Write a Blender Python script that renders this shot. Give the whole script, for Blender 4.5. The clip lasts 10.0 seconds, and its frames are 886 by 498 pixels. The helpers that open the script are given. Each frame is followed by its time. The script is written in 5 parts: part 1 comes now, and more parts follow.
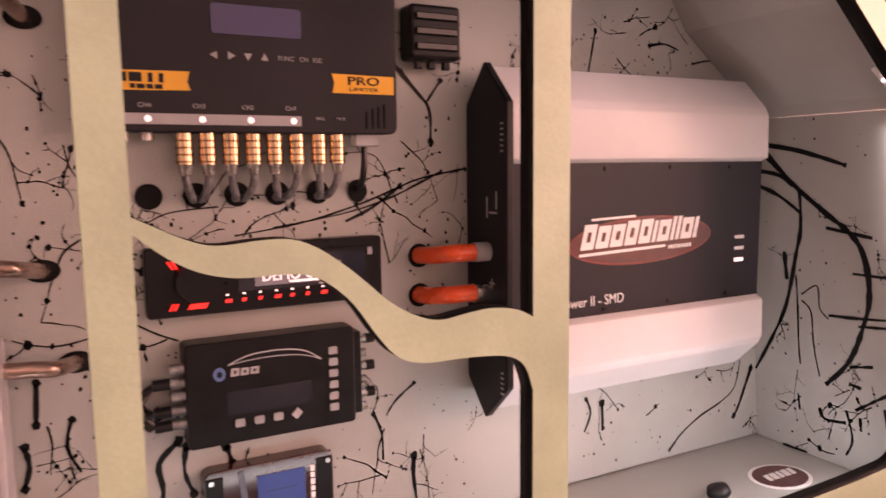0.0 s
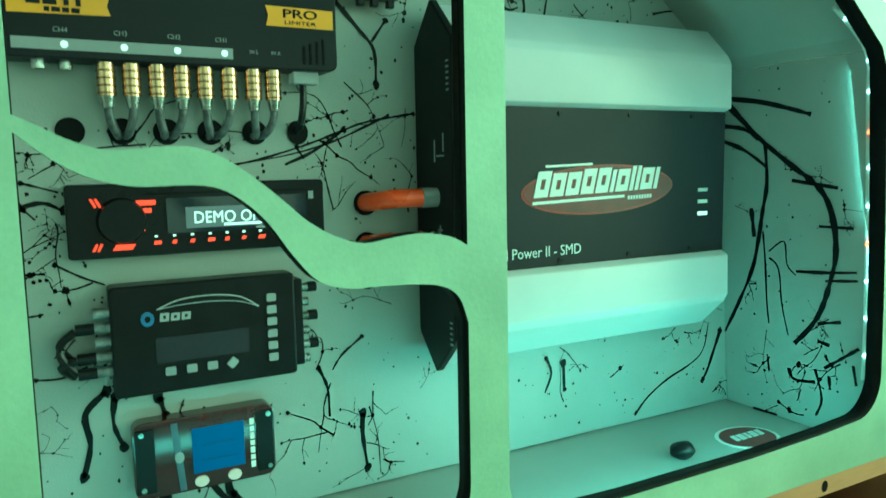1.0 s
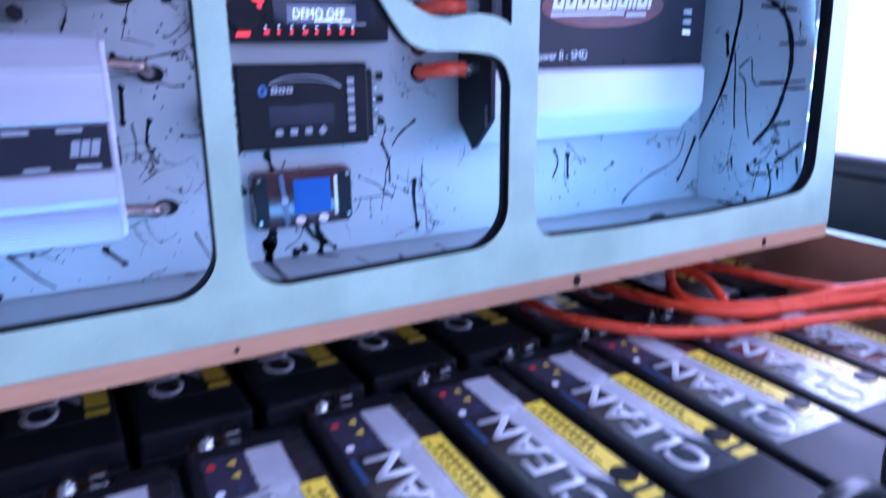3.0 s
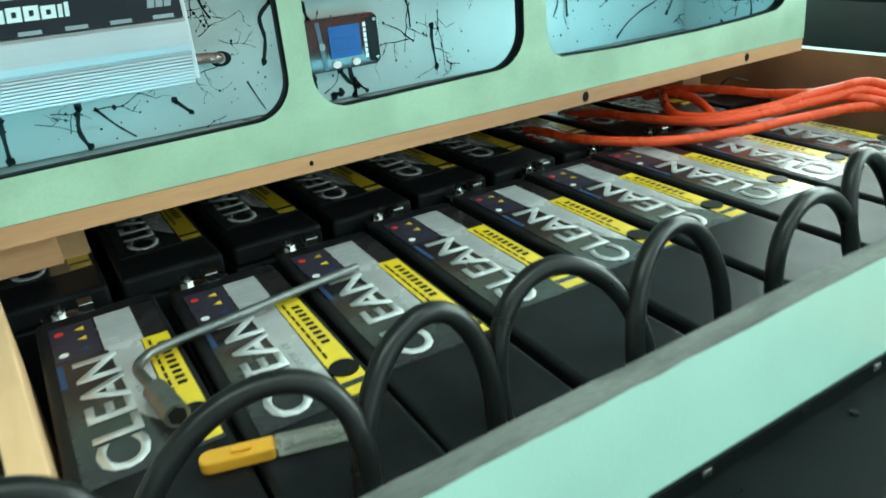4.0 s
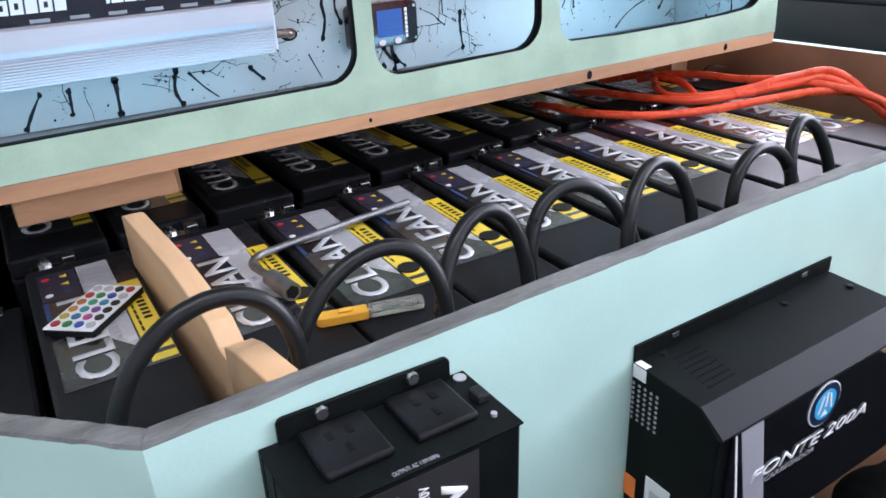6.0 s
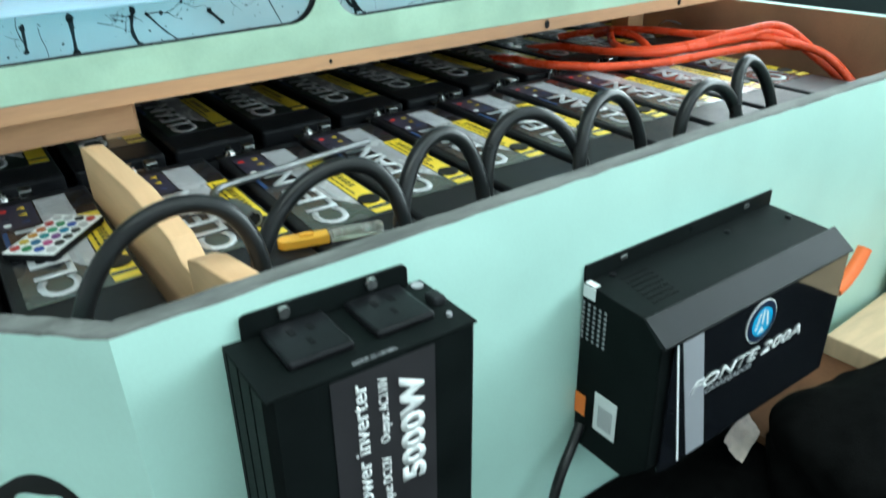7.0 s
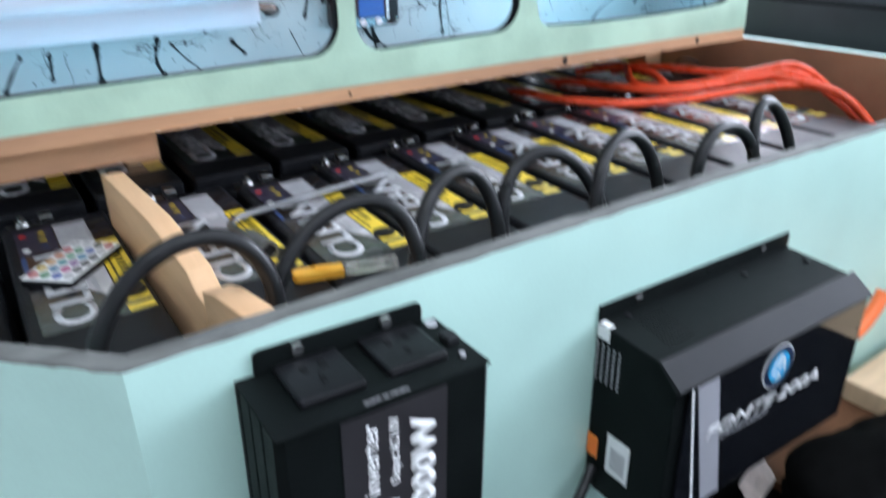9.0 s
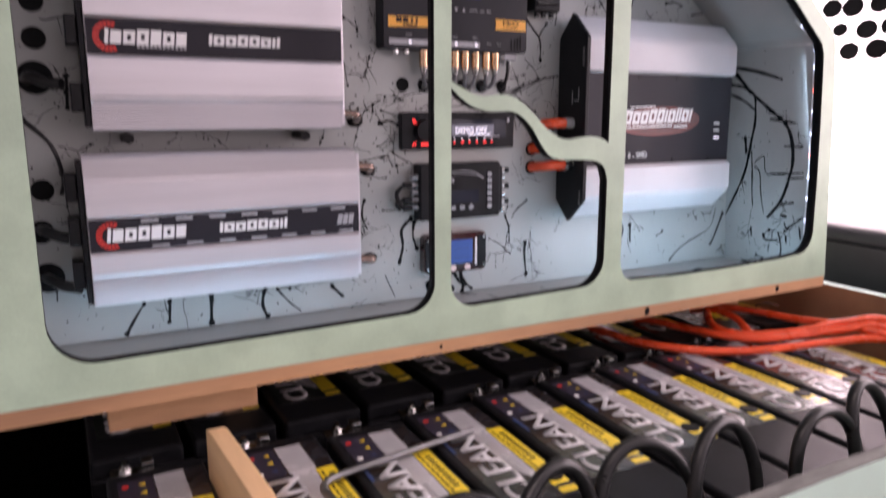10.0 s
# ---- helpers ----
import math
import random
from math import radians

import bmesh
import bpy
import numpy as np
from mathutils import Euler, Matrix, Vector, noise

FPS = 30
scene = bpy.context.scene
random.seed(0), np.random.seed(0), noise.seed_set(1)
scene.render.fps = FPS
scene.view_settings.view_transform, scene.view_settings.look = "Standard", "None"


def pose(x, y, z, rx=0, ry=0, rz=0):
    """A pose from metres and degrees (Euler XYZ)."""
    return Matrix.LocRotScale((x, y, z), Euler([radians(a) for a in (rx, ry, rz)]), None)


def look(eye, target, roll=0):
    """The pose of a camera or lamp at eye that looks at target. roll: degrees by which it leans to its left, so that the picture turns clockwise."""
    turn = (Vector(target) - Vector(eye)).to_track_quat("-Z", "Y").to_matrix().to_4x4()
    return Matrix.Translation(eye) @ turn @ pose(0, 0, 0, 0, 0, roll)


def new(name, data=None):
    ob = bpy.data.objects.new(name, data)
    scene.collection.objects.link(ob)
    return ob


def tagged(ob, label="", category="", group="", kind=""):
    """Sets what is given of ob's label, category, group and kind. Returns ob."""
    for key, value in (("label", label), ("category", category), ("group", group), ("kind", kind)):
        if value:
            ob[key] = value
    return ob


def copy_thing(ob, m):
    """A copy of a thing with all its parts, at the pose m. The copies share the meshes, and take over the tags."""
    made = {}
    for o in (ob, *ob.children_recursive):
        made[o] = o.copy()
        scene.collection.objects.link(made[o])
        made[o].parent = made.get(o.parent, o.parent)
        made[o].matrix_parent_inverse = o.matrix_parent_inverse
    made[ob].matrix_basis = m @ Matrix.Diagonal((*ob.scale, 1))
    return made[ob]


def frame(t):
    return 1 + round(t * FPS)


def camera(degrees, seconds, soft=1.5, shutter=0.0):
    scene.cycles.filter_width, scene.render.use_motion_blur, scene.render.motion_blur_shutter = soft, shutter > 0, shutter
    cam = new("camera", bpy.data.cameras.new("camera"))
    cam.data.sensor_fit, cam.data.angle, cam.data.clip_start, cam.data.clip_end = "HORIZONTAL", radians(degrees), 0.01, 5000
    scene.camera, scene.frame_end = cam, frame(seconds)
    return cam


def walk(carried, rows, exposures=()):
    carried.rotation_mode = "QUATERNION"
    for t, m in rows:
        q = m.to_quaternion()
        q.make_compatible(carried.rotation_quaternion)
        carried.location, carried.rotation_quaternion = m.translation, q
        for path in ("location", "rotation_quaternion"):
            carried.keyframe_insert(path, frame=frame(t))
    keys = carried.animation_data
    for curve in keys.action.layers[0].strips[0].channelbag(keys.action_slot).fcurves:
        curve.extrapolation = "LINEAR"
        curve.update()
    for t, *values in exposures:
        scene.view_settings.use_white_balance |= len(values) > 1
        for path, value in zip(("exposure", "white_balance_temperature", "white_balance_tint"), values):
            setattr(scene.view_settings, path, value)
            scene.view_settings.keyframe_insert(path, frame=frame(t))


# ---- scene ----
cam = camera(63.6, 10.0, soft=1.6, shutter=0.5)
# seconds, eye, target and roll
PATH = [
    (0, (0.008, 0.011, 0.617), (0.928, 1.771, 0.385), -0.7),
    (0.5, (0.04, 0.008, 0.599), (0.982, 1.758, 0.371), -1.2),
    (1, (0.051, 0.009, 0.566), (0.985, 1.763, 0.344), -1.1),
    (1.5, (0.055, 0.01, 0.546), (0.948, 1.783, 0.307), -0.5),
    (2, (0.046, -0.017, 0.523), (0.956, 1.735, 0.206), -1.3),
    (2.5, (-0.003, -0.064, 0.513), (0.961, 1.646, 0.13), 0.1),
    (3, (-0.087, -0.132, 0.506), (0.849, 1.547, -0.047), -0.4),
    (3.2, (-0.113, -0.14, 0.491), (0.809, 1.496, -0.196), -1.5),
    (4.3, (-0.217, -0.244, 0.47), (0.704, 1.31, -0.388), -5.6),
    (4.5, (-0.228, -0.255, 0.475), (0.725, 1.267, -0.405), -5.0),
    (5, (-0.254, -0.287, 0.48), (0.615, 1.294, -0.382), -5.6),
    (6.3, (-0.336, -0.347, 0.498), (0.602, 1.198, -0.359), -2.8),
    (6.5, (-0.339, -0.353, 0.501), (0.604, 1.183, -0.364), -2.8),
    (7, (-0.341, -0.367, 0.462), (0.654, 1.106, -0.455), -1.9),
    (7.5, (-0.34, -0.377, 0.433), (0.591, 1.075, -0.579), -3.0),
    (8, (-0.335, -0.378, 0.415), (0.575, 1.009, -0.703), -3.5),
    (8.5, (-0.332, -0.362, 0.419), (0.63, 1.016, -0.665), -2.3),
    (9, (-0.34, -0.363, 0.469), (0.645, 1.156, -0.381), -1.0),
    (9.5, (-0.358, -0.346, 0.515), (0.57, 1.324, -0.08), -0.4),
    (10, (-0.364, -0.344, 0.558), (0.559, 1.391, 0.185), -0.1),
]
# stops, kelvin and tint by which the phone's picture drifts while the strip changes colour
EXPOSURES = [
    (0.0, -0.25, 12500, 78), (0.5, 0.12, 3950, 72), (1.0, -0.15, 6500, -78), (1.5, -0.43, 11800, 84), (2.0, -0.25, 4950, -62), (2.5, -0.36, 9900, 56),
    (3.0, -0.04, 4480, 46), (3.6, 0.05, 6200, -5), (4.5, 0.15, 5450, -25), (5.0, 0.18, 7500, 12), (6.5, 0.20, 5300, 24), (7.0, 0.3, 5650, -8), (7.5, 0.35, 6000, 9), (8.0, 0.35, 5900, 8),
    (8.5, 0.35, 6350, 11), (9.0, 0.22, 5650, 15), (9.5, 0.0, 6600, -44), (10.0, -0.28, 7200, 44),
]
walk(cam, [(t, look(eye, target, roll)) for t, eye, target, roll in PATH], EXPOSURES)

# ---- world and lights ----
FLOOR = -0.087
world = bpy.data.worlds.new("world")
scene.world = world
world.use_nodes = True
wn = world.node_tree.nodes
wn["Background"].inputs[0].default_value = (0.85, 0.93, 1.0, 1)
wn["Background"].inputs[1].default_value = 0.25


def area_lamp(name, m, sx, sy, watts, colour):
    d = bpy.data.lights.new(name, "AREA")
    d.shape, d.size, d.size_y, d.energy, d.color = "RECTANGLE", sx, sy, watts, colour
    ob = new(name, d)
    ob.matrix_world = m
    return ob


# workshop: unseen overhead lamps added for fill, and daylight through the wide east doorway
area_lamp("tube_lamp_light", look((-1.0, -0.62, 2.55), (-0.6, -0.05, 0)), 2.4, 0.25, 28, (0.97, 1.0, 0.93))
area_lamp("tube_lamp_light", look((0.9, -0.62, 2.55), (0.5, -0.05, 0)), 2.4, 0.25, 17, (0.97, 1.0, 0.93))
area_lamp("doorway_light", look((3.1, 0.9, 1.25), (0.5, 0.2, 0.3)), 2.6, 2.0, 72, (1.0, 1.0, 1.0))
area_lamp("doorway_light", look((3.1, -1.45, 1.20), (0.1, 0.1, 0.2)), 2.0, 2.1, 72, (0.93, 0.99, 1.0))
# unseen south opening, added to light the front boards from behind the camera
area_lamp("doorway_light", look((1.2, -3.3, 1.15), (0.1, 0.0, 0.2)), 2.6, 2.1, 27, (0.93, 0.99, 1.0))
# light strips stuck behind the front panel of the cabinet: cold bluish white, bluer below
UPPER, SIDE_STRIP, LOWER = (0.42, 0.74, 0.95), (0.42, 0.78, 0.95), (0.36, 0.80, 1.0)
area_lamp("led_strip_light", look((0.50, 0.405, 0.80), (0.50, 0.50, 0.60)), 0.36, 0.012, 0.190, UPPER)
area_lamp("led_strip_light", look((0.15, 0.405, 0.80), (0.15, 0.50, 0.60)), 0.22, 0.012, 0.018, UPPER)
area_lamp("led_strip_light", look((-0.19, 0.405, 0.80), (-0.19, 0.50, 0.60)), 0.38, 0.012, 0.050, UPPER)
area_lamp("led_strip_light", look((0.704, 0.4065, 0.52), (0.60, 0.53, 0.50), 90), 0.26, 0.010, 0.130, SIDE_STRIP)
area_lamp("led_strip_light", look((0.50, 0.405, 0.318), (0.50, 0.56, 0.36)), 0.36, 0.012, 0.480, LOWER)
area_lamp("led_strip_light", look((0.15, 0.405, 0.312), (0.15, 0.56, 0.36)), 0.20, 0.012, 0.085, LOWER)
area_lamp("led_strip_light", look((-0.19, 0.405, 0.308), (-0.19, 0.56, 0.36)), 0.36, 0.012, 0.260, LOWER)


# ---- materials ----
def surf(name, col, rough=0.5, metal=0.0, var=0.12, scale=18.0, bump=0.05, fine=260.0, coat=0.0, stain=None, stretch=(1, 1, 1), rand=0.0, spec=0.5, rvar=0.12):
    m = bpy.data.materials.new(name)
    m.use_nodes = True
    nt = m.node_tree
    n, l = nt.nodes, nt.links
    b = n["Principled BSDF"]
    tc = n.new("ShaderNodeTexCoord")
    mp = n.new("ShaderNodeMapping")
    mp.inputs["Scale"].default_value = stretch
    l.new(tc.outputs["Object"], mp.inputs["Vector"])
    a = n.new("ShaderNodeTexNoise")
    a.inputs["Scale"].default_value, a.inputs["Detail"].default_value = scale, 6
    l.new(mp.outputs[0], a.inputs["Vector"])
    f = n.new("ShaderNodeTexNoise")
    f.inputs["Scale"].default_value, f.inputs["Detail"].default_value = fine, 3
    l.new(mp.outputs[0], f.inputs["Vector"])
    mix = n.new("ShaderNodeMix")
    mix.data_type = "RGBA"
    dark = stain or tuple(c * (1 - 2 * var) for c in col)
    mix.inputs["A"].default_value = (*dark, 1)
    mix.inputs["B"].default_value = (*[min(1, c * (1 + var * 0.5)) for c in col], 1)
    ramp = n.new("ShaderNodeMapRange")
    ramp.inputs["From Min"].default_value, ramp.inputs["From Max"].default_value = 0.3, 0.62
    l.new(a.outputs["Fac"], ramp.inputs["Value"])
    l.new(ramp.outputs[0], mix.inputs["Factor"])
    last = mix.outputs["Result"]
    g = n.new("ShaderNodeMix")
    g.data_type, g.blend_type = "RGBA", "MULTIPLY"
    g.inputs["Factor"].default_value = min(1.0, var * 1.5)
    l.new(last, g.inputs["A"])
    l.new(f.outputs["Fac"], g.inputs["B"])
    last = g.outputs["Result"]
    if rand:
        oi = n.new("ShaderNodeObjectInfo")
        hs = n.new("ShaderNodeHueSaturation")
        mr = n.new("ShaderNodeMapRange")
        mr.inputs["To Min"].default_value, mr.inputs["To Max"].default_value = 1 - rand, 1 + rand
        l.new(oi.outputs["Random"], mr.inputs["Value"])
        l.new(mr.outputs[0], hs.inputs["Value"])
        l.new(last, hs.inputs["Color"])
        last = hs.outputs["Color"]
    l.new(last, b.inputs["Base Color"])
    rr = n.new("ShaderNodeMapRange")
    rr.inputs["To Min"].default_value, rr.inputs["To Max"].default_value = max(0.02, rough - rvar), min(1, rough + rvar)
    l.new(a.outputs["Fac"], rr.inputs["Value"])
    l.new(rr.outputs[0], b.inputs["Roughness"])
    b.inputs["Metallic"].default_value, b.inputs["Coat Weight"].default_value = metal, coat
    b.inputs["Coat Roughness"].default_value = 0.06 if rough < 0.1 else 0.22
    b.inputs["Specular IOR Level"].default_value = spec
    if bump:
        bp = n.new("ShaderNodeBump")
        bp.inputs["Strength"].default_value, bp.inputs["Distance"].default_value = bump, 0.002
        l.new(f.outputs["Fac"], bp.inputs["Height"])
        l.new(bp.outputs[0], b.inputs["Normal"])
    return m


def glow(name, col, strength):
    m = bpy.data.materials.new(name)
    m.use_nodes = True
    b = m.node_tree.nodes["Principled BSDF"]
    b.inputs["Base Color"].default_value = (*col, 1)
    b.inputs["Emission Color"].default_value = (*col, 1)
    b.inputs["Emission Strength"].default_value = strength
    return m


def clear(name, col, rough, alpha_mix):
    m = bpy.data.materials.new(name)
    m.use_nodes = True
    b = m.node_tree.nodes["Principled BSDF"]
    b.inputs["Base Color"].default_value = (*col, 1)
    b.inputs["Roughness"].default_value = rough
    b.inputs["Transmission Weight"].default_value = alpha_mix
    b.inputs["IOR"].default_value = 1.45
    return m


MINT = surf("mint_paint", (0.53, 0.76, 0.68), 0.36, var=0.05, scale=7, bump=0.05, fine=330, rvar=0.12)
PANEL_MINT = surf("pale_mint_paint", (0.46, 0.63, 0.475), 0.36, var=0.09, scale=14, bump=0.11, fine=380, rvar=0.14)
MINT_EDGE = surf("raw_board_edge", (0.17, 0.175, 0.165), 0.9, var=0.25, scale=60, bump=0.6, fine=420, stretch=(0.3, 1, 1))
BLACK_EDGE = surf("black_cut_edge", (0.008, 0.008, 0.009), 0.6, spec=0.12, var=0.2, scale=60, bump=0.2)
RAW_WOOD = surf("raw_wood_edge", (0.60, 0.33, 0.17), 0.75, var=0.16, scale=22, bump=0.3, fine=300, stretch=(0.12, 1, 1), stain=(0.42, 0.22, 0.12))
PINE = surf("pine", (0.78, 0.50, 0.28), 0.6, var=0.1, scale=20, bump=0.15, fine=200, stretch=(1, 0.1, 1), stain=(0.66, 0.38, 0.19))
BROWN_BOARD = surf("brown_fibreboard", (0.34, 0.175, 0.095), 0.75, var=0.12, scale=12, bump=0.2, fine=350)
WHITE_WALL = surf("splashed_white_paint", (0.40, 0.41, 0.395), 0.4, var=0.05, scale=9, bump=0.12, fine=600)
INK = surf("black_ink", (0.007, 0.008, 0.009), 0.4, spec=0.18, var=0.2, scale=60, bump=0.0)
CASE = surf("black_battery_plastic", (0.0145, 0.0150, 0.0175), 0.36, spec=0.14, var=0.25, scale=30, bump=0.12, fine=700)
BLACK = surf("black_plastic", (0.009, 0.009, 0.011), 0.38, spec=0.22, var=0.2, scale=40, bump=0.06, fine=700)
BLACK_METAL = surf("black_coated_steel", (0.0065, 0.0085, 0.0085), 0.50, spec=0.07, var=0.15, scale=30, bump=0.12, fine=900)
GREY_METAL = surf("dark_grey_coated_steel", (0.017, 0.018, 0.020), 0.52, spec=0.16, var=0.1, scale=30, bump=0.08, fine=900)
RADIO = surf("black_radio_plastic", (0.008, 0.008, 0.010), 0.3, spec=0.2, var=0.1, scale=30, bump=0.02)
GLOSS = surf("gloss_black_acrylic", (0.008, 0.009, 0.012), 0.06, var=0.1, scale=20, bump=0.0, coat=0.6, rvar=0.03)
FACE = surf("dark_print_panel", (0.019, 0.017, 0.024), 0.5, spec=0.25, var=0.08, scale=20, bump=0.04)
ALU = surf("white_enamel_metal", (0.72, 0.70, 0.72), 0.38, var=0.03, scale=14, bump=0.04, fine=600, rvar=0.08)
SATIN = surf("brushed_aluminium", (0.66, 0.63, 0.66), 0.42, 0.55, var=0.06, scale=30, bump=0.05, fine=300, stretch=(0.05, 1, 1))
STEEL = surf("plated_steel", (0.55, 0.55, 0.54), 0.26, 1.0, var=0.12, scale=60, bump=0.05)
CHROME = surf("dull_chrome", (0.30, 0.30, 0.31), 0.45, 1.0, var=0.15, scale=50, bump=0.05)
LEAD = surf("lead_terminal", (0.50, 0.51, 0.53), 0.4, 0.8, var=0.3, scale=120, bump=0.3)
COPPER = surf("copper_strand", (0.50, 0.34, 0.29), 0.22, 0.85, var=0.2, scale=80, bump=0.4, stretch=(0.1, 1, 1))
BRASS_RING = surf("dark_brass_ring", (0.30, 0.16, 0.09), 0.25, 0.9, var=0.1, scale=100, bump=0.05)
GOLD = surf("gold_plug", (0.68, 0.46, 0.29), 0.18, 0.95, var=0.1, scale=100, bump=0.05)
LABEL = surf("dark_grey_label", (0.020, 0.019, 0.023), 0.26, spec=0.4, coat=0.9, var=0.12, scale=40, bump=0.03, rand=0.25)
YELLOW = surf("yellow_print", (0.86, 0.62, 0.03), 0.35, coat=0.6, var=0.06, scale=40, bump=0.02)
SILVER_PRINT = surf("silver_print", (0.50, 0.49, 0.51), 0.26, coat=0.7, var=0.08, scale=30, bump=0.02, rand=0.1)
WHITE_PRINT = surf("white_print", (0.84, 0.84, 0.84), 0.4, var=0.02, scale=40, bump=0.0)
PALE_PRINT = surf("pale_silver_print", (0.62, 0.62, 0.64), 0.3, coat=0.5, var=0.03, scale=40, bump=0.0)
GREY_PRINT = surf("grey_print", (0.36, 0.36, 0.38), 0.4, var=0.05, scale=40, bump=0.0)
PURPLE = surf("violet_print", (0.034, 0.030, 0.050), 0.35, var=0.05, bump=0.0)
BLUE = surf("blue_print", (0.03, 0.06, 0.16), 0.4, var=0.05, bump=0.0)
RED_PRINT = surf("red_print", (0.62, 0.03, 0.02), 0.4, var=0.05, bump=0.0)
ORANGE = surf("orange_print", (0.95, 0.42, 0.04), 0.4, var=0.04, bump=0.0)
RED_CABLE = surf("red_orange_cable", (0.92, 0.095, 0.028), 0.28, var=0.06, scale=30, bump=0.03)
RUBBER = surf("black_rubber_cable", (0.010, 0.010, 0.011), 0.32, spec=0.32, var=0.1, scale=60, bump=0.05)
AMBER = clear("amber_plastic", (1.0, 0.55, 0.06), 0.2, 0.35)
CLEAR = clear("clear_plastic", (0.90, 0.86, 0.80), 0.15, 0.86)
SMOKE = clear("clear_sleeve", (0.75, 0.75, 0.78), 0.2, 0.6)
SCREEN_DARK = surf("dark_screen", (0.022, 0.024, 0.036), 0.12, var=0.05, bump=0.0)
SCREEN_BLUE = glow("blue_screen", (0.008, 0.060, 0.24), 0.25)
RED_GLOW = glow("red_key_light", (1.0, 0.05, 0.04), 1.4)
WHITE_GLOW = glow("display_light", (0.85, 0.9, 1.0), 1.2)
LED = glow("led_point", (0.55, 0.75, 1.0), 7.0)
LED_RED = glow("red_led_point", (1.0, 0.16, 0.10), 5.0)
CARPET = surf("black_carpet", (0.005, 0.005, 0.005), 0.95, spec=0.03, var=0.3, scale=60, bump=0.8, fine=900)
CARDBOARD = surf("cardboard", (0.72, 0.52, 0.33), 0.8, var=0.08, scale=12, bump=0.1, stretch=(1, 6, 1))
PLASTER = surf("white_plaster", (0.78, 0.80, 0.80), 0.8, var=0.05, scale=3, bump=0.1, fine=120)
CONCRETE = surf("grey_concrete", (0.34, 0.33, 0.31), 0.7, var=0.15, scale=4, bump=0.2, fine=80)
LEATHER = surf("black_vinyl", (0.02, 0.023, 0.028), 0.35, var=0.1, scale=20, bump=0.2, fine=400)
PAPER = surf("crumpled_paper", (0.66, 0.56, 0.51), 0.7, var=0.08, scale=60, bump=0.2)


# ---- mesh helpers ----
def finish(name, bm, mats, parent=None, label="", smooth=False):
    me = bpy.data.meshes.new(name)
    bm.normal_update()
    bm.to_mesh(me)
    bm.free()
    for m in mats if isinstance(mats, (list, tuple)) else [mats]:
        me.materials.append(m)
    if smooth:
        for p in me.polygons:
            p.use_smooth = True
        me.set_sharp_from_angle(angle=radians(38))
    ob = new(name, me)
    if parent:
        ob.parent = parent
    if label:
        ob["label"] = label
    return ob


def part(name, bm, material, parent, label="", smooth=False):
    return finish(name, bm, material, parent, label, smooth)


def thing(name, label, category, group="", kind="", m=None):
    ob = new(name)
    ob.empty_display_size = 0.02
    if m is not None:
        ob.matrix_world = m
    return tagged(ob, label, category, group, kind)


def box(x0, x1, y0, y1, z0, z1, bevel=0.0, seg=2, bm=None):
    own = bmesh.new()
    vs = [own.verts.new((x, y, z)) for x in (x0, x1) for y in (y0, y1) for z in (z0, z1)]
    for f in ((0, 1, 3, 2), (4, 6, 7, 5), (0, 4, 5, 1), (2, 3, 7, 6), (0, 2, 6, 4), (1, 5, 7, 3)):
        own.faces.new([vs[i] for i in f])
    if bevel:
        bmesh.ops.bevel(own, geom=own.edges[:], offset=bevel, segments=seg, affect="EDGES", profile=0.5)
    if bm is None:
        return own
    me = bpy.data.meshes.new("tmp")
    own.to_mesh(me)
    own.free()
    bm.from_mesh(me)
    bpy.data.meshes.remove(me)
    return bm


def prism(poly, axis, a, b, bevel=0.0):
    """A polygon of the two other axes, drawn out along axis from a to b."""
    bm = bmesh.new()

    def at(p, d):
        return {"x": (d, p[0], p[1]), "y": (p[0], d, p[1]), "z": (p[0], p[1], d)}[axis]
    lo = [bm.verts.new(at(p, a)) for p in poly]
    hi = [bm.verts.new(at(p, b)) for p in poly]
    n = len(poly)
    bm.faces.new(lo)
    bm.faces.new(hi[::-1])
    for i in range(n):
        bm.faces.new((lo[i], hi[i], hi[(i + 1) % n], lo[(i + 1) % n]))
    bmesh.ops.recalc_face_normals(bm, faces=bm.faces[:])
    if bevel:
        bmesh.ops.bevel(bm, geom=bm.edges[:], offset=bevel, segments=2, affect="EDGES", profile=0.5)
    return bm


def rod(p, q, r, n=16, r2=None, bm=None):
    bm = bm or bmesh.new()
    p, q = Vector(p), Vector(q)
    d = q - p
    m = Matrix.Translation((p + q) / 2) @ d.to_track_quat("Z", "Y").to_matrix().to_4x4()
    bmesh.ops.create_cone(bm, cap_ends=True, segments=n, radius1=r, radius2=r if r2 is None else r2, depth=d.length, matrix=m)
    return bm


def spline(pts, steps=10):
    pts = [Vector(p) for p in pts]
    out = []
    for i in range(len(pts) - 1):
        a, b, c, d = pts[max(i - 1, 0)], pts[i], pts[i + 1], pts[min(i + 2, len(pts) - 1)]
        for k in range(steps):
            t = k / steps
            out.append(0.5 * (2 * b + (c - a) * t + (2 * a - 5 * b + 4 * c - d) * t * t + (3 * b - a - 3 * c + d) * t ** 3))
    return out + [pts[-1]]


